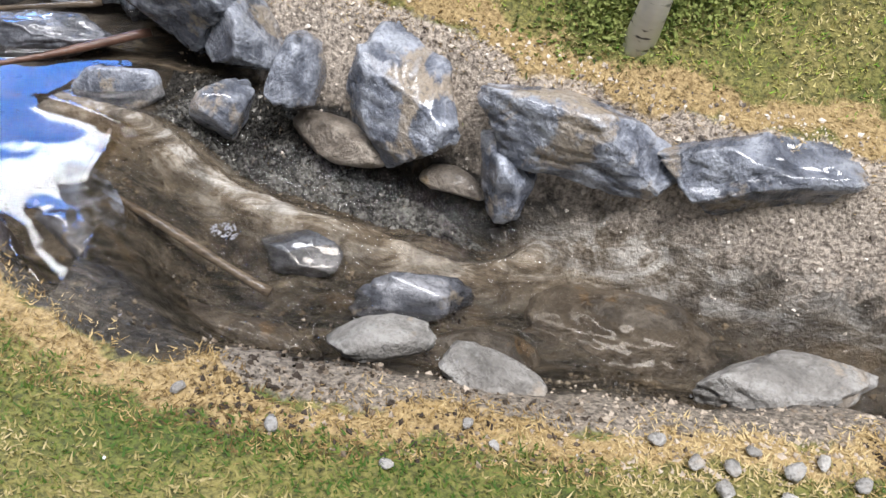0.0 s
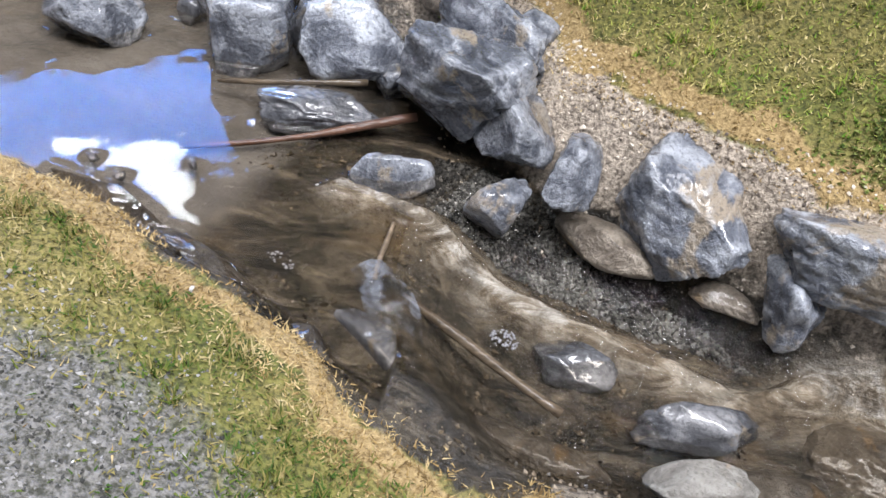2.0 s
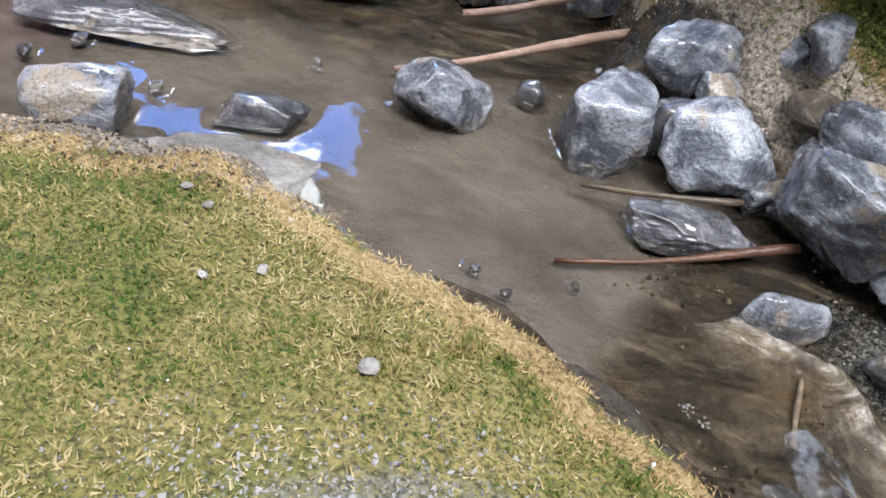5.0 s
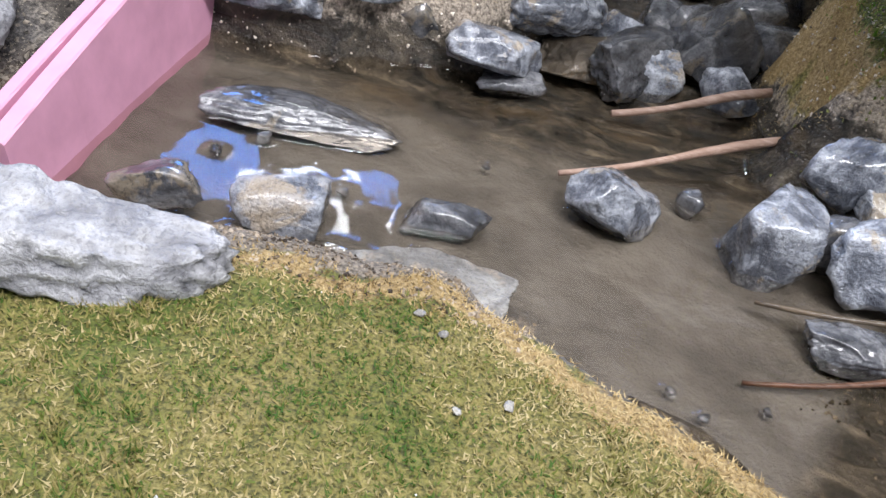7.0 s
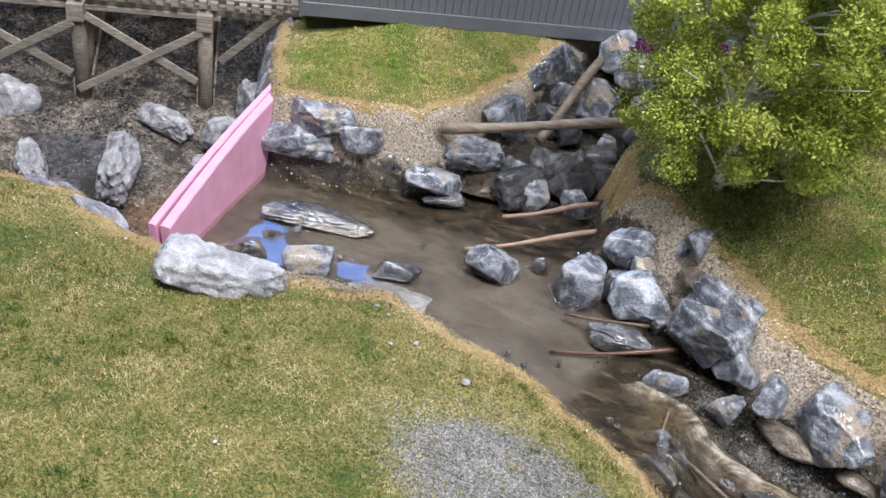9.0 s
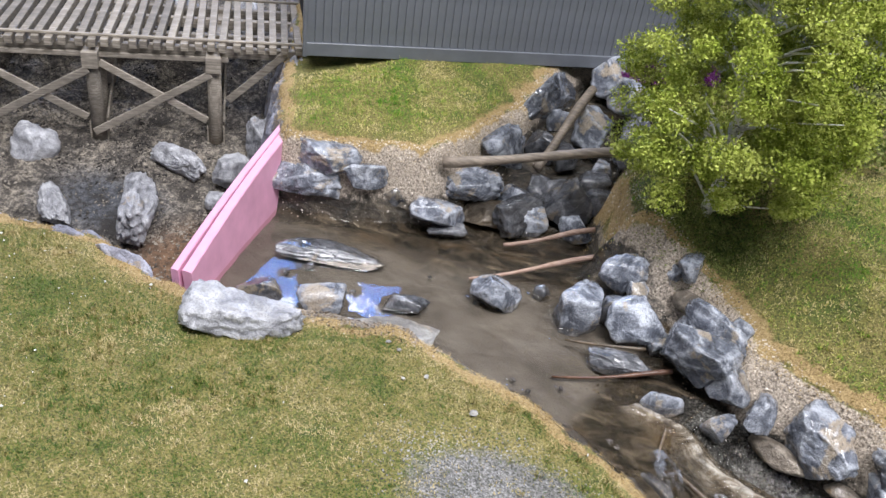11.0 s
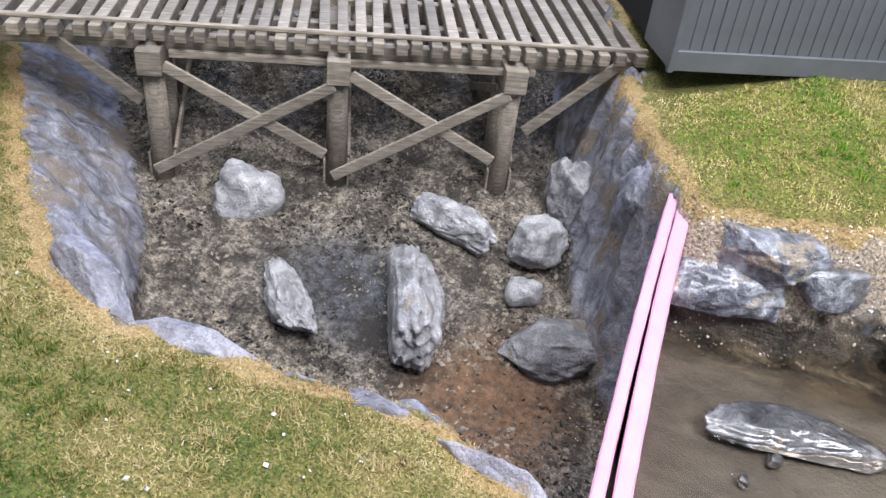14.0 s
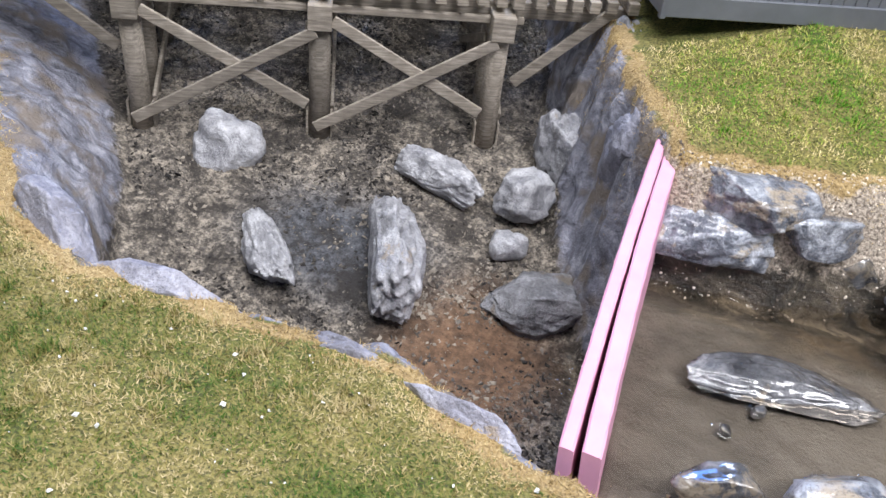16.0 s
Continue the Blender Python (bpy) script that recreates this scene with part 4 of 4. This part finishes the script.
# ---- little tiled hut on the near lawn ----
def hut():
    h = empty("hut", pose(-0.3589, 0.0494, 0.2, 0, 0, 3.7))
    tagged(h, "small white-walled hut with a brown tiled roof on the grass", "hut")
    part("wall", box(0.078, 0.05, 0.036, pose(-0.044, -0.031, 0.018), 0.0004), HUTWALL, h, "white painted walls")
    roof = part("roof", box(0.086, 0.06, 0.0022, pose(-0.043, -0.03, 0.0366)), TILE, h, "brown tiled low roof")
    first = None
    for j in range(9):
        for i in range(10):
            if first is None:
                first = part("tile", box(0.0083, 0.0064, 0.0012, None, 0.0003), TILE, roof)
                ob = first
            else:
                ob = new("tile", first.data)
                ob.parent = roof
            ob.location = (-0.0044 - i * 0.0086 + (0.0012 if j % 2 else -0.0012), -0.0036 - j * 0.0066, 0.0382)
            ob.rotation_euler = (0.05, 0, 0)


hut()

# ---- rim, cliff and small stones ----
RIM = "pale lavender-grey plaster ledge along the gully rim"
rock(-0.4780, 0.1870, 0.1930, 0.0520, 0.0140, 0.0220, 6, LEDGE, RIM, 70, name="rim_ledge", group="rim ledges", boxy=0.2)
rock(-0.4120, 0.1880, 0.1920, 0.0400, 0.0100, 0.0240, 6, LEDGE, RIM, 71, name="rim_ledge", group="rim ledges", boxy=0.2)
rock(-0.3680, 0.1780, 0.1920, 0.0440, 0.0120, 0.0260, -10, LEDGE, RIM, 72, name="rim_ledge", group="rim ledges", boxy=0.2)
rock(-0.5300, 0.1940, 0.1930, 0.0550, 0.0180, 0.0300, -22, LEDGE, RIM, 73, name="rim_ledge", group="rim ledges", boxy=0.3)
rock(-0.3975, 0.3964, 0.1680, 0.0420, 0.0220, 0.0400, -62, GULLY_STONE, "pocked grey-brown rock in the gully's steep side", 74, name="cliff_rock", group="cliff rocks", cuts=6, boxy=0.2, rough=1.6)
rock(-0.3587, 0.3473, 0.1900, 0.0440, 0.0180, 0.0620, -66, LEDGE, "lavender-grey crag beside the pink boards", 75, name="cliff_rock", group="cliff rocks", cuts=6, boxy=0.2, rough=1.6)
rock(-0.3809, 0.4218, 0.2050, 0.0500, 0.0160, 0.0500, -62, GULLY_STONE, "weathered brown-grey rock face under the lawn", 76, name="cliff_rock", group="cliff rocks", cuts=6, boxy=0.2, rough=1.6)
BK = "light grey rock on the far side of the bridge"
for i, (u, v, sz) in enumerate(((-0.30, 0.150, 0.05), (-0.20, 0.155, 0.045), (-0.11, 0.150, 0.05), (-0.03, 0.152, 0.045), (0.05, 0.150, 0.055), (0.11, 0.156, 0.04))):
    w = TR @ Vector((u, v, 0))
    rock(w.x, w.y, height(w.x, w.y) + sz * 0.35, sz * 1.1, sz * 0.7, sz * 0.9, 27 + i * 23, PALE if i % 2 else GULLY_STONE, BK, 90 + i, name="bank_rock", group="bank rocks")
for i, (x, y, sz) in enumerate(((-0.212, 0.170, 0.003), (-0.205, 0.166, 0.0028), (-0.186, 0.152, 0.0032), (-0.196, 0.146, 0.0026), (-0.158, 0.135, 0.0050), (-0.031, 0.105, 0.0032), (-0.012, 0.097, 0.0034), (0.010, 0.090, 0.0030), (0.062, 0.1, 0.0040), (0.068, 0.094, 0.0046), (0.075, 0.093, 0.0042), (0.081, 0.098, 0.0036), (0.087, 0.093, 0.005), (0.094, 0.096, 0.004), (0.072, 0.088, 0.0044), (0.084, 0.087, 0.0036), (0.100, 0.091, 0.0042), (0.025, 0.101, 0.003), (0.03, 0.096, 0.0026))):
    rock(x, y, height(x, y) + sz * 0.3, sz, sz * 0.7, sz * 0.4, i * 47, DUSTY, "small dull grey pebble lying in the turf", 110 + i, name="pebble", group="pebbles", detail=2)

# ---- water ----
def sheet(name, x0, x1, y0, y1, step, material, label, running):
    xs, ys = np.arange(x0, x1, step), np.arange(y0, y1, step)
    gx, gy = np.meshgrid(xs, ys)
    x, y = gx.ravel(), gy.ravel()
    base = water_level(x, y)
    z0 = land(x, y)[0]
    d = dam(x, y)
    run = smooth01(d / 0.02)
    lev = base + run * (0.0005 * fbm(x * 0.5, y * 1.8, 160, 3, 2.5) + 0.0004 * fbm(x * 0.6, y, 60, 2, 9.0)) + 0.00005 * fbm(x, y, 60, 2, 1.5)
    rise = 0.0014 * np.exp(-np.clip(lev - z0, 0, 1) / 0.0012)
    if not running:
        for ob, rx, ry, rz, size in SOLIDS:
            if rz - size > POOL or rz + size < POOL - 0.004:
                continue
            idn = np.nonzero((np.abs(x - rx) < size * 1.3) & (np.abs(y - ry) < size * 1.3))[0]
            if not len(idn):
                continue
            bm = bmesh.new()
            bm.from_mesh(ob.data)
            tree_ = BVHTree.FromBMesh(bm)
            bm.free()
            inv = ob.matrix_world.inverted()
            for k in idn:
                hit = tree_.find_nearest(inv @ Vector((x[k], y[k], POOL)), 0.006)
                if hit[0] is not None:
                    rise[k] = max(rise[k], 0.0019 * math.exp(-hit[3] / 0.0012))
    lev = lev + rise * (1 - 0.6 * run)
    keep = (z0 < lev + 0.002) & (x + 0.3345 + 0.067 * (y - 0.187) > 0.0035) & ((d > -0.0005) if running else (d < 0.0025))
    w, h = len(xs), len(ys)
    idx = np.arange(w * h).reshape(h, w)
    k = keep.reshape(h, w)
    ok = k[:-1, :-1] & k[:-1, 1:] & k[1:, 1:] & k[1:, :-1]
    quads = np.stack([idx[:-1, :-1], idx[:-1, 1:], idx[1:, 1:], idx[1:, :-1]], -1)[ok]
    used = np.unique(quads)
    remap = np.zeros(w * h, int)
    remap[used] = np.arange(len(used))
    ob = link_mesh(name, np.stack([x, y, lev - (0.0002 if running else 0)], 1)[used].tolist(), remap[quads].tolist(), material, None, True)
    ob.visible_shadow = False
    return tagged(ob, label, "water", kind="structure")


sheet("pool_water", -0.345, -0.02, 0.13, 0.352, 0.0008, WATER, "still brownish pool of shallow water", False)
sheet("stream_water", -0.09, 0.24, 0.09, 0.24, 0.001, STREAM, "thin clear water running over wet stones", True)


def puddle():
    bm = bmesh.new()
    c = bm.verts.new((0, 0, 0.0004))
    ring = [bm.verts.new((0.011 * math.cos(a) * (1 + 0.25 * math.sin(3 * a)), 0.013 * math.sin(a) * (1 + 0.2 * math.cos(2 * a)), 0)) for a in [2 * math.pi * i / 28 for i in range(28)]]
    for i in range(28):
        bm.faces.new((c, ring[i], ring[(i + 1) % 28]))
    ob = part("puddle", bm, STREAM, smooth=True)
    ob.matrix_world = pose(-0.3490, 0.2777, height(-0.3490, 0.2777) + 0.0045, 0, -8, 0)
    ob.visible_shadow = False
    tagged(ob, "small shiny puddle seeping behind the pink boards", "puddle")


puddle()


def cascade():
    """White water slipping over the wet rock below the log."""
    bm = bmesh.new()
    n, m, rows = 26, 9, []
    for i in range(n):
        f = i / (n - 1)
        cx, cy = -0.071 + 0.016 * f + 0.002 * math.sin(5 * f), 0.168 - 0.030 * f
        cz = 0.1835 - 0.002 * f - 0.016 * f * f
        wd = 0.0045 + 0.003 * math.sin(3 * f)
        row = []
        for j in range(m):
            g = j / (m - 1) * 2 - 1
            z = cz + 0.0022 * (1 - g * g) + 0.0009 * noise.noise(Vector((f * 9, g * 3, 1)))
            row.append(bm.verts.new((cx + wd * g * 0.8, cy + wd * g * 0.5, z)))
        rows.append(row)
    for a, b in zip(rows, rows[1:]):
        for j in range(m - 1):
            bm.faces.new((a[j], a[j + 1], b[j + 1], b[j]))
    bmesh.ops.recalc_face_normals(bm, faces=bm.faces)
    ob = part("cascade", bm, WHITEWATER, smooth=True)
    ob.visible_shadow = False
    tagged(ob, "little glassy cascade slipping over a wet rock", "water", kind="structure")


cascade()


def froth(x, y, z, rx, ry, n, seed):
    r = random.Random(seed)
    bm = bmesh.new()
    for _ in range(n):
        a, d = r.uniform(0, 6.283), math.sqrt(r.uniform(0, 1))
        s_ = r.uniform(0.0002, 0.00045)
        m = Matrix.Translation((d * rx * math.cos(a), d * ry * math.sin(a), 0)) @ Matrix.Diagonal((s_, s_, s_ * 0.7, 1))
        bmesh.ops.create_icosphere(bm, subdivisions=1, radius=1.0, matrix=m)
    ob = part("froth", bm, FROTH, smooth=True)
    ob.matrix_world = pose(x, y, z, 0, 0, -30)
    tagged(ob, "patch of tiny pale bubbles floating at the water's edge", "froth", kind="stuff")


froth(-0.1225, 0.168, 0.1822, 0.006, 0.0028, 150, 1)
froth(-0.092, 0.167, 0.1815, 0.004, 0.002, 30, 2)
froth(-0.035, 0.166, 0.1685, 0.004, 0.003, 60, 3)


# ---- scattered stuff ----
def cloud(name, pts, shape, sizes, material, label, category, seed, squash=0.7):
    """Many small solids or flakes joined into one mesh."""
    rng = np.random.default_rng(seed)
    n, m = len(pts), len(shape[0])
    base = np.array(shape[0], float)
    ang = rng.uniform(0, 2 * np.pi, (n, 3))
    ca, sa = np.cos(ang), np.sin(ang)
    v = np.repeat(base[None], n, 0) * (1 + rng.uniform(-0.3, 0.3, (n, m, 1)))
    v = v * rng.uniform(0.6, 1.2, (n, 1, 3)) * np.array([1, 1, squash])
    for k, (a, b) in enumerate(((0, 1), (1, 2), (0, 1))):
        f = 0.35 if k == 1 else 1.0
        c, s_ = np.cos(ang[:, k] * f)[:, None], np.sin(ang[:, k] * f)[:, None]
        va, vb = v[:, :, a].copy(), v[:, :, b].copy()
        v[:, :, a], v[:, :, b] = va * c - vb * s_, va * s_ + vb * c
    v = v * np.asarray(sizes)[:, None, None] + np.asarray(pts)[:, None, :]
    faces = (np.array(shape[1])[None] + (np.arange(n) * m)[:, None, None]).reshape(-1, len(shape[1][0]))
    ob = link_mesh(name, v.reshape(-1, 3).tolist(), faces.tolist(), material)
    return tagged(ob, label, category, kind="stuff")


CHIP = ([(1, 0, 0), (-1, 0, 0), (0, 1, 0), (0, -1, 0), (0, 0, 1), (0, 0, -1)], [(0, 2, 4), (2, 1, 4), (1, 3, 4), (3, 0, 4), (2, 0, 5), (1, 2, 5), (3, 1, 5), (0, 3, 5)])


def sprinkle(n, x0, x1, y0, y1, seed, keep):
    rng = np.random.default_rng(seed)
    x, y = rng.uniform(x0, x1, n), rng.uniform(y0, y1, n)
    z, sn, si, sr, gul, wn, wi, wr = land(x, y)
    ok = keep(x, y, z, sn, si, sr, gul, rng.uniform(0, 1, n))
    return np.stack([x, y, z], 1)[ok], rng


def blades(name, pts, length, width, material, label, seed, flat=0.55):
    rng = np.random.default_rng(seed)
    n = len(pts)
    az, el = rng.uniform(0, 2 * np.pi, n), np.arcsin(np.clip(rng.normal(flat, 0.28, n), 0.05, 0.98))
    d = np.stack([np.cos(az) * np.cos(el), np.sin(az) * np.cos(el), np.sin(el)], 1)
    side = np.stack([-np.sin(az), np.cos(az), np.zeros(n)], 1)
    L, W = length * rng.uniform(0.5, 1.3, n)[:, None], width * rng.uniform(0.6, 1.4, n)[:, None]
    root = pts - np.array([0, 0, 0.0003]) + np.array([0, 0, 1.0]) * rng.uniform(0, 0.0008, n)[:, None]
    v = np.stack([root - side * W, root + side * W, root + d * L], 1)
    f = np.arange(n * 3).reshape(-1, 3)
    ob = link_mesh(name, v.reshape(-1, 3).tolist(), f.tolist(), material)
    return tagged(ob, label, "grass", kind="stuff")


def lawn_keep(x, y, z, sn, si, sr, gul, u):
    s = np.maximum(np.maximum(sn, si), bank_edge(y, sr))
    bal = 1.5 - np.hypot((x + 0.135) / 0.05, (y - 0.095) / 0.035)
    p = np.clip((s - 0.004) / 0.012, 0, 1) * np.where(bal > 0.3, np.clip(1.1 - bal, 0.08, 1), 1)
    return (u < p) & ~((si > 0) & (y > 0.40 + 0.54 * (x + 0.366)))


def straw_keep(x, y, z, sn, si, sr, gul, u):
    s = np.maximum(np.maximum(sn, si), bank_edge(y, sr))
    patch = 0.5 + 0.5 * fbm(x, y, 35, 3, 12.0)
    s = s + 0.007 * fbm(x, y, 75, 3, 15.0) + 0.004 * (sn < -0.02)
    p = np.where(s < 0.013, np.clip((s + 0.006) / 0.006, 0, 1), 0.004 + 0.035 * patch ** 2)
    return (s > -0.006) & (u < p) & ~((si > 0) & (y > 0.40 + 0.54 * (x + 0.366)))


# Near bank takes GRASS, island and right bank its brightened copy.
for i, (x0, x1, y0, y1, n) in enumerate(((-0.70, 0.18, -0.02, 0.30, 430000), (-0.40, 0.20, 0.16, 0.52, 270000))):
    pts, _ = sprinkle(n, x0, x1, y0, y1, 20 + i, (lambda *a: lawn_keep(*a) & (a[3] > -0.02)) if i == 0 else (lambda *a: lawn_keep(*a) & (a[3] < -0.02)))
    blades("turf", pts, 0.0018, 0.00024, BRIGHTGRASS if i else GRASS, "olive and green model turf fibres on the banks", 30 + i)
    pts, _ = sprinkle(n, x0, x1, y0, y1, 40 + i, (lambda *a: straw_keep(*a) & (a[3] > -0.02)) if i == 0 else (lambda *a: straw_keep(*a) & (a[3] < -0.02)))
    blades("dry_turf", pts, 0.0018, 0.00016, DRYGRASS, "straw-coloured dry fibres along the banks' edges", 50 + i, 0.4)


def tufts(n, per, seed, material, x0, x1, y0, y1, near):
    """Low clumps of longer fibres standing out of the turf."""
    pts, rng = sprinkle(n, x0, x1, y0, y1, seed, lambda *a: lawn_keep(*a) & ((a[3] > 0.006) if near else (a[3] < -0.02)) & (fbm(a[0], a[1], 26, 3, 51.0) > 0.02))
    p = np.repeat(pts, per, 0)
    p[:, :2] += rng.normal(0, 0.0011, (len(p), 2))
    blades("turf_tufts", p, 0.0034, 0.00024, material, "low shaggy tufts of green turf fibres", seed + 1, 0.75)


tufts(2600, 26, 80, GRASS, -0.62, 0.15, -0.02, 0.2, True)
tufts(1500, 22, 83, BRIGHTGRASS, -0.40, 0.18, 0.16, 0.46, False)


def sand_keep(x, y, z, sn, si, sr, gul, u):
    a = np.clip(1.25 + sr / (0.03 - 0.014 * smooth01((x + 0.03) / 0.04) - 0.016 * smooth01((y - 0.27) / 0.03)), 0, 1) * (sr < 0.004)
    b = np.clip(1.25 + si / 0.016, 0, 1) * (si < 0.004) * (gul < 0.5)
    c = np.where(x > -0.03, np.clip(1.2 + sn / 0.017, 0, 1) * (sn < 0.012), np.where(np.abs(x + 0.255) < 0.07, np.clip(1.2 + sn / 0.024, 0, 1) * (sn < 0.008), 0))
    return u < np.maximum(np.maximum(a, b), c)


pts, rng = sprinkle(120000, -0.34, 0.2, 0.08, 0.5, 60, sand_keep)
near = land(pts[:, 0], pts[:, 1])[1] > -0.045
size = 0.00022 + 0.0008 * rng.uniform(0, 1, len(pts)) ** 3
cloud("gravel", pts[~near], CHIP, size[~near], SAND, "pale sandy gravel between turf and rocks", "gravel", 61)
cloud("gravel", pts[near], CHIP, size[near] * 1.15, SOIL, "brown soil crumbs and grit along the near shore", "gravel", 72)
pts, rng = sprinkle(75000, -0.70, -0.34, 0.18, 0.56, 62, lambda x, y, z, sn, si, sr, gul, u: (gul > 0.5) & (sn < np.where(x < -0.53, -0.05, -0.02)) & (si < -0.02) & (u < 0.25 + 0.75 * (fbm(x, y, 28, 3, 14.0) > 0.0)))
cloud("debris", pts, CHIP, 0.0004 + 0.0016 * rng.uniform(0, 1, len(pts)) ** 3, CHIPS, "dark leaf litter and stone chips on the gully floor", "debris", 63, 0.4)
pts, rng = sprinkle(26000, -0.22, -0.04, 0.03, 0.16, 64, lambda x, y, z, sn, si, sr, gul, u: (sn > 0.012) & (u < np.clip(1.25 - np.hypot((x + 0.135) / 0.055, (y - 0.09) / 0.038), 0, 1)))
cloud("ballast", pts, CHIP, 0.0003 + 0.0005 * rng.uniform(0, 1, len(pts)) ** 2, GREYCHIPS, "patch of fine light grey ballast on the turf", "gravel", 65)
pts, rng = sprinkle(60000, -0.06, 0.06, 0.165, 0.225, 66, lambda x, y, z, sn, si, sr, gul, u: (sr < -0.022) & (np.abs(y - (0.198 - 0.22 * x)) < 0.012) & (shelf(x, y) < 0.3) & (u < 0.85))
cloud("wet_gravel", pts, CHIP, 0.0003 + 0.0009 * rng.uniform(0, 1, len(pts)) ** 2, WETCHIPS, "glistening black gravel below the boulders", "gravel", 67)
pts, rng = sprinkle(26000, -0.125, 0.16, 0.11, 0.24, 68, lambda x, y, z, sn, si, sr, gul, u: (sr < -0.02) & (sn < -0.006) & (x - 0.3 * (y - 0.2) > -0.115) & (shelf(x, y) < 0.25) & (u < 0.28 * (fbm(x, y, 45, 2, 44.0) > 0)))
cloud("bed_gravel", pts, CHIP, 0.0003 + 0.001 * rng.uniform(0, 1, len(pts)) ** 3, BEDCHIPS, "brown stones and leaf scraps on the stream bed", "gravel", 69)
pts, rng = sprinkle(700, -0.60, 0.05, -0.02, 0.19, 70, lambda x, y, z, sn, si, sr, gul, u: (sn > 0.006) & (u < np.where(x < -0.33, 0.55, 0.1)))
pts[:, 2] += 0.0014
cloud("white_specks", pts, CHIP, 0.0003 + 0.0009 * rng.uniform(0, 1, len(pts)) ** 3, WHITEBIT, "tiny white flower specks in the turf", "flowers", 71)


# ---- trees ----
LEAFSHAPE = ([(1, 0, 0), (0, 0.6, 0.15), (-1, 0, 0), (0, -0.6, 0.15)], [(0, 1, 2), (0, 2, 3)])


def tree(x, y, trunk_r, z0, top, clumps, lo, hi, spread, leaf, per, material, label, seed, lean=(0, 0)):
    r = random.Random(seed)
    t = empty("tree", pose(x, y, z0))
    tagged(t, label, "tree", "trees")
    n = 10
    pts = [Vector((lean[0] * (i / n) ** 1.3 + 0.003 * math.sin(i * 1.1), lean[1] * (i / n) ** 1.3, -0.004 + (top - z0) * i / n)) for i in range(n + 1)]
    part("trunk", tube(pts, [trunk_r * (1.25 if i == 0 else 1) * (1 - 0.75 * i / n) for i in range(n + 1)], 12, 0.05, seed), BIRCH, t, "white birch bark with black flecks", True)
    rng = np.random.default_rng(seed)
    all_pts, sizes = [], []
    for c in range(clumps):
        f = r.uniform(0, 1)
        zc = lo + (hi - lo) * f
        rad = spread * (0.55 + 0.45 * math.sin(math.pi * min(1, f * 0.9 + 0.25))) * math.sqrt(r.uniform(0.15, 1))
        a = r.uniform(0, 2 * math.pi)
        k = (zc - z0) / (top - z0)
        ax = Vector((lean[0] * k ** 1.3, lean[1] * k ** 1.3, zc - z0))
        c3 = ax + Vector((rad * math.cos(a), rad * math.sin(a), r.uniform(-0.006, 0.006)))
        if c % 6 == 0:
            st = ax - Vector((0, 0, rad * 0.5))
            part("limb", tube([st, st.lerp(c3, 0.5) + Vector((0, 0, 0.003)), c3], [trunk_r * 0.3, trunk_r * 0.2, trunk_r * 0.08], 6, 0.1, c), BIRCH, t, smooth=True)
        g = rng.normal(0, 1, (per, 3))
        g *= (0.45 + 0.55 * rng.uniform(0, 1, (per, 1))) / np.linalg.norm(g, axis=1, keepdims=True)
        all_pts.append(g * np.array([0.0125, 0.0125, 0.0095]) * r.uniform(0.55, 1.45) + np.array(c3))
    P = np.concatenate(all_pts)
    crown = cloud("crown", P, LEAFSHAPE, leaf * rng.uniform(0.6, 1.3, len(P)), material, "clumped fine green flock leaves", "", seed, 1.0)
    del crown["kind"]
    crown.parent = t
    return t


tree(-0.068, 0.325, 0.0034, height(-0.068, 0.325), 0.47, 330, 0.262, 0.46, 0.066, 0.00105, 620, LEAF, "white-stemmed birch with bright green crown on the bank", 3, (0.0, 0.01))
tree(0.012, 0.442, 0.0032, height(0.012, 0.442), 0.42, 110, 0.268, 0.40, 0.060, 0.0016, 400, DARKLEAF, "birch with darker green crown behind", 5)
tree(0.0675, 0.201, 0.0036, height(0.0675, 0.201), 0.50, 30, 0.40, 0.49, 0.045, 0.0016, 300, LEAF, "white-stemmed birch among low dark undergrowth", 7, (0.006, 0.012))


def undergrowth(x, y, rx, ry, n, seed, label):
    rng = np.random.default_rng(seed)
    q = rng.normal(0, 0.45, (n, 2))
    px, py = x + q[:, 0] * rx, y + q[:, 1] * ry
    z, *_ = land(px, py)
    hgt = 0.007 * np.exp(-(q ** 2).sum(1) * 1.2) * rng.uniform(0, 1, n) * (0.6 + 0.6 * fbm(px, py, 160, 2, 3.0))
    ob = cloud("undergrowth", np.stack([px, py, z + np.maximum(hgt, 0)], 1), LEAFSHAPE, 0.0009 * rng.uniform(0.6, 1.3, n), DARKLEAF, label, "bush", seed, 1.0)
    return ob


undergrowth(0.073, 0.209, 0.03, 0.012, 5000, 1, "dark green leafy undergrowth round the birch's foot")
undergrowth(-0.062, 0.318, 0.045, 0.03, 6000, 2, "dark green leafy undergrowth below the birch crown")
undergrowth(-0.01, 0.36, 0.07, 0.04, 1800, 3, "low brownish green scrub on the bank")

# ---- purple foil by the building ----
def foil():
    r = random.Random(9)
    bm = bmesh.new()
    n, m = 26, 9
    g = [[bm.verts.new((i * 0.0035, j * 0.0028, 0.010 * (j / m) + 0.0035 * noise.noise(Vector((i * 0.6, j * 0.7, 3))))) for j in range(m)] for i in range(n)]
    for i in range(n - 1):
        for j in range(m - 1):
            bm.faces.new((g[i][j], g[i + 1][j], g[i + 1][j + 1], g[i][j + 1]))
    bmesh.ops.solidify(bm, geom=bm.faces[:], thickness=0.0004)
    ob = part("foil", bm, PURPLE)
    ob.matrix_world = pose(-0.137, 0.497, 0.246, 0, 0, 27)
    tagged(ob, "crumpled shiny purple foil at the building's foot", "foil")


foil()
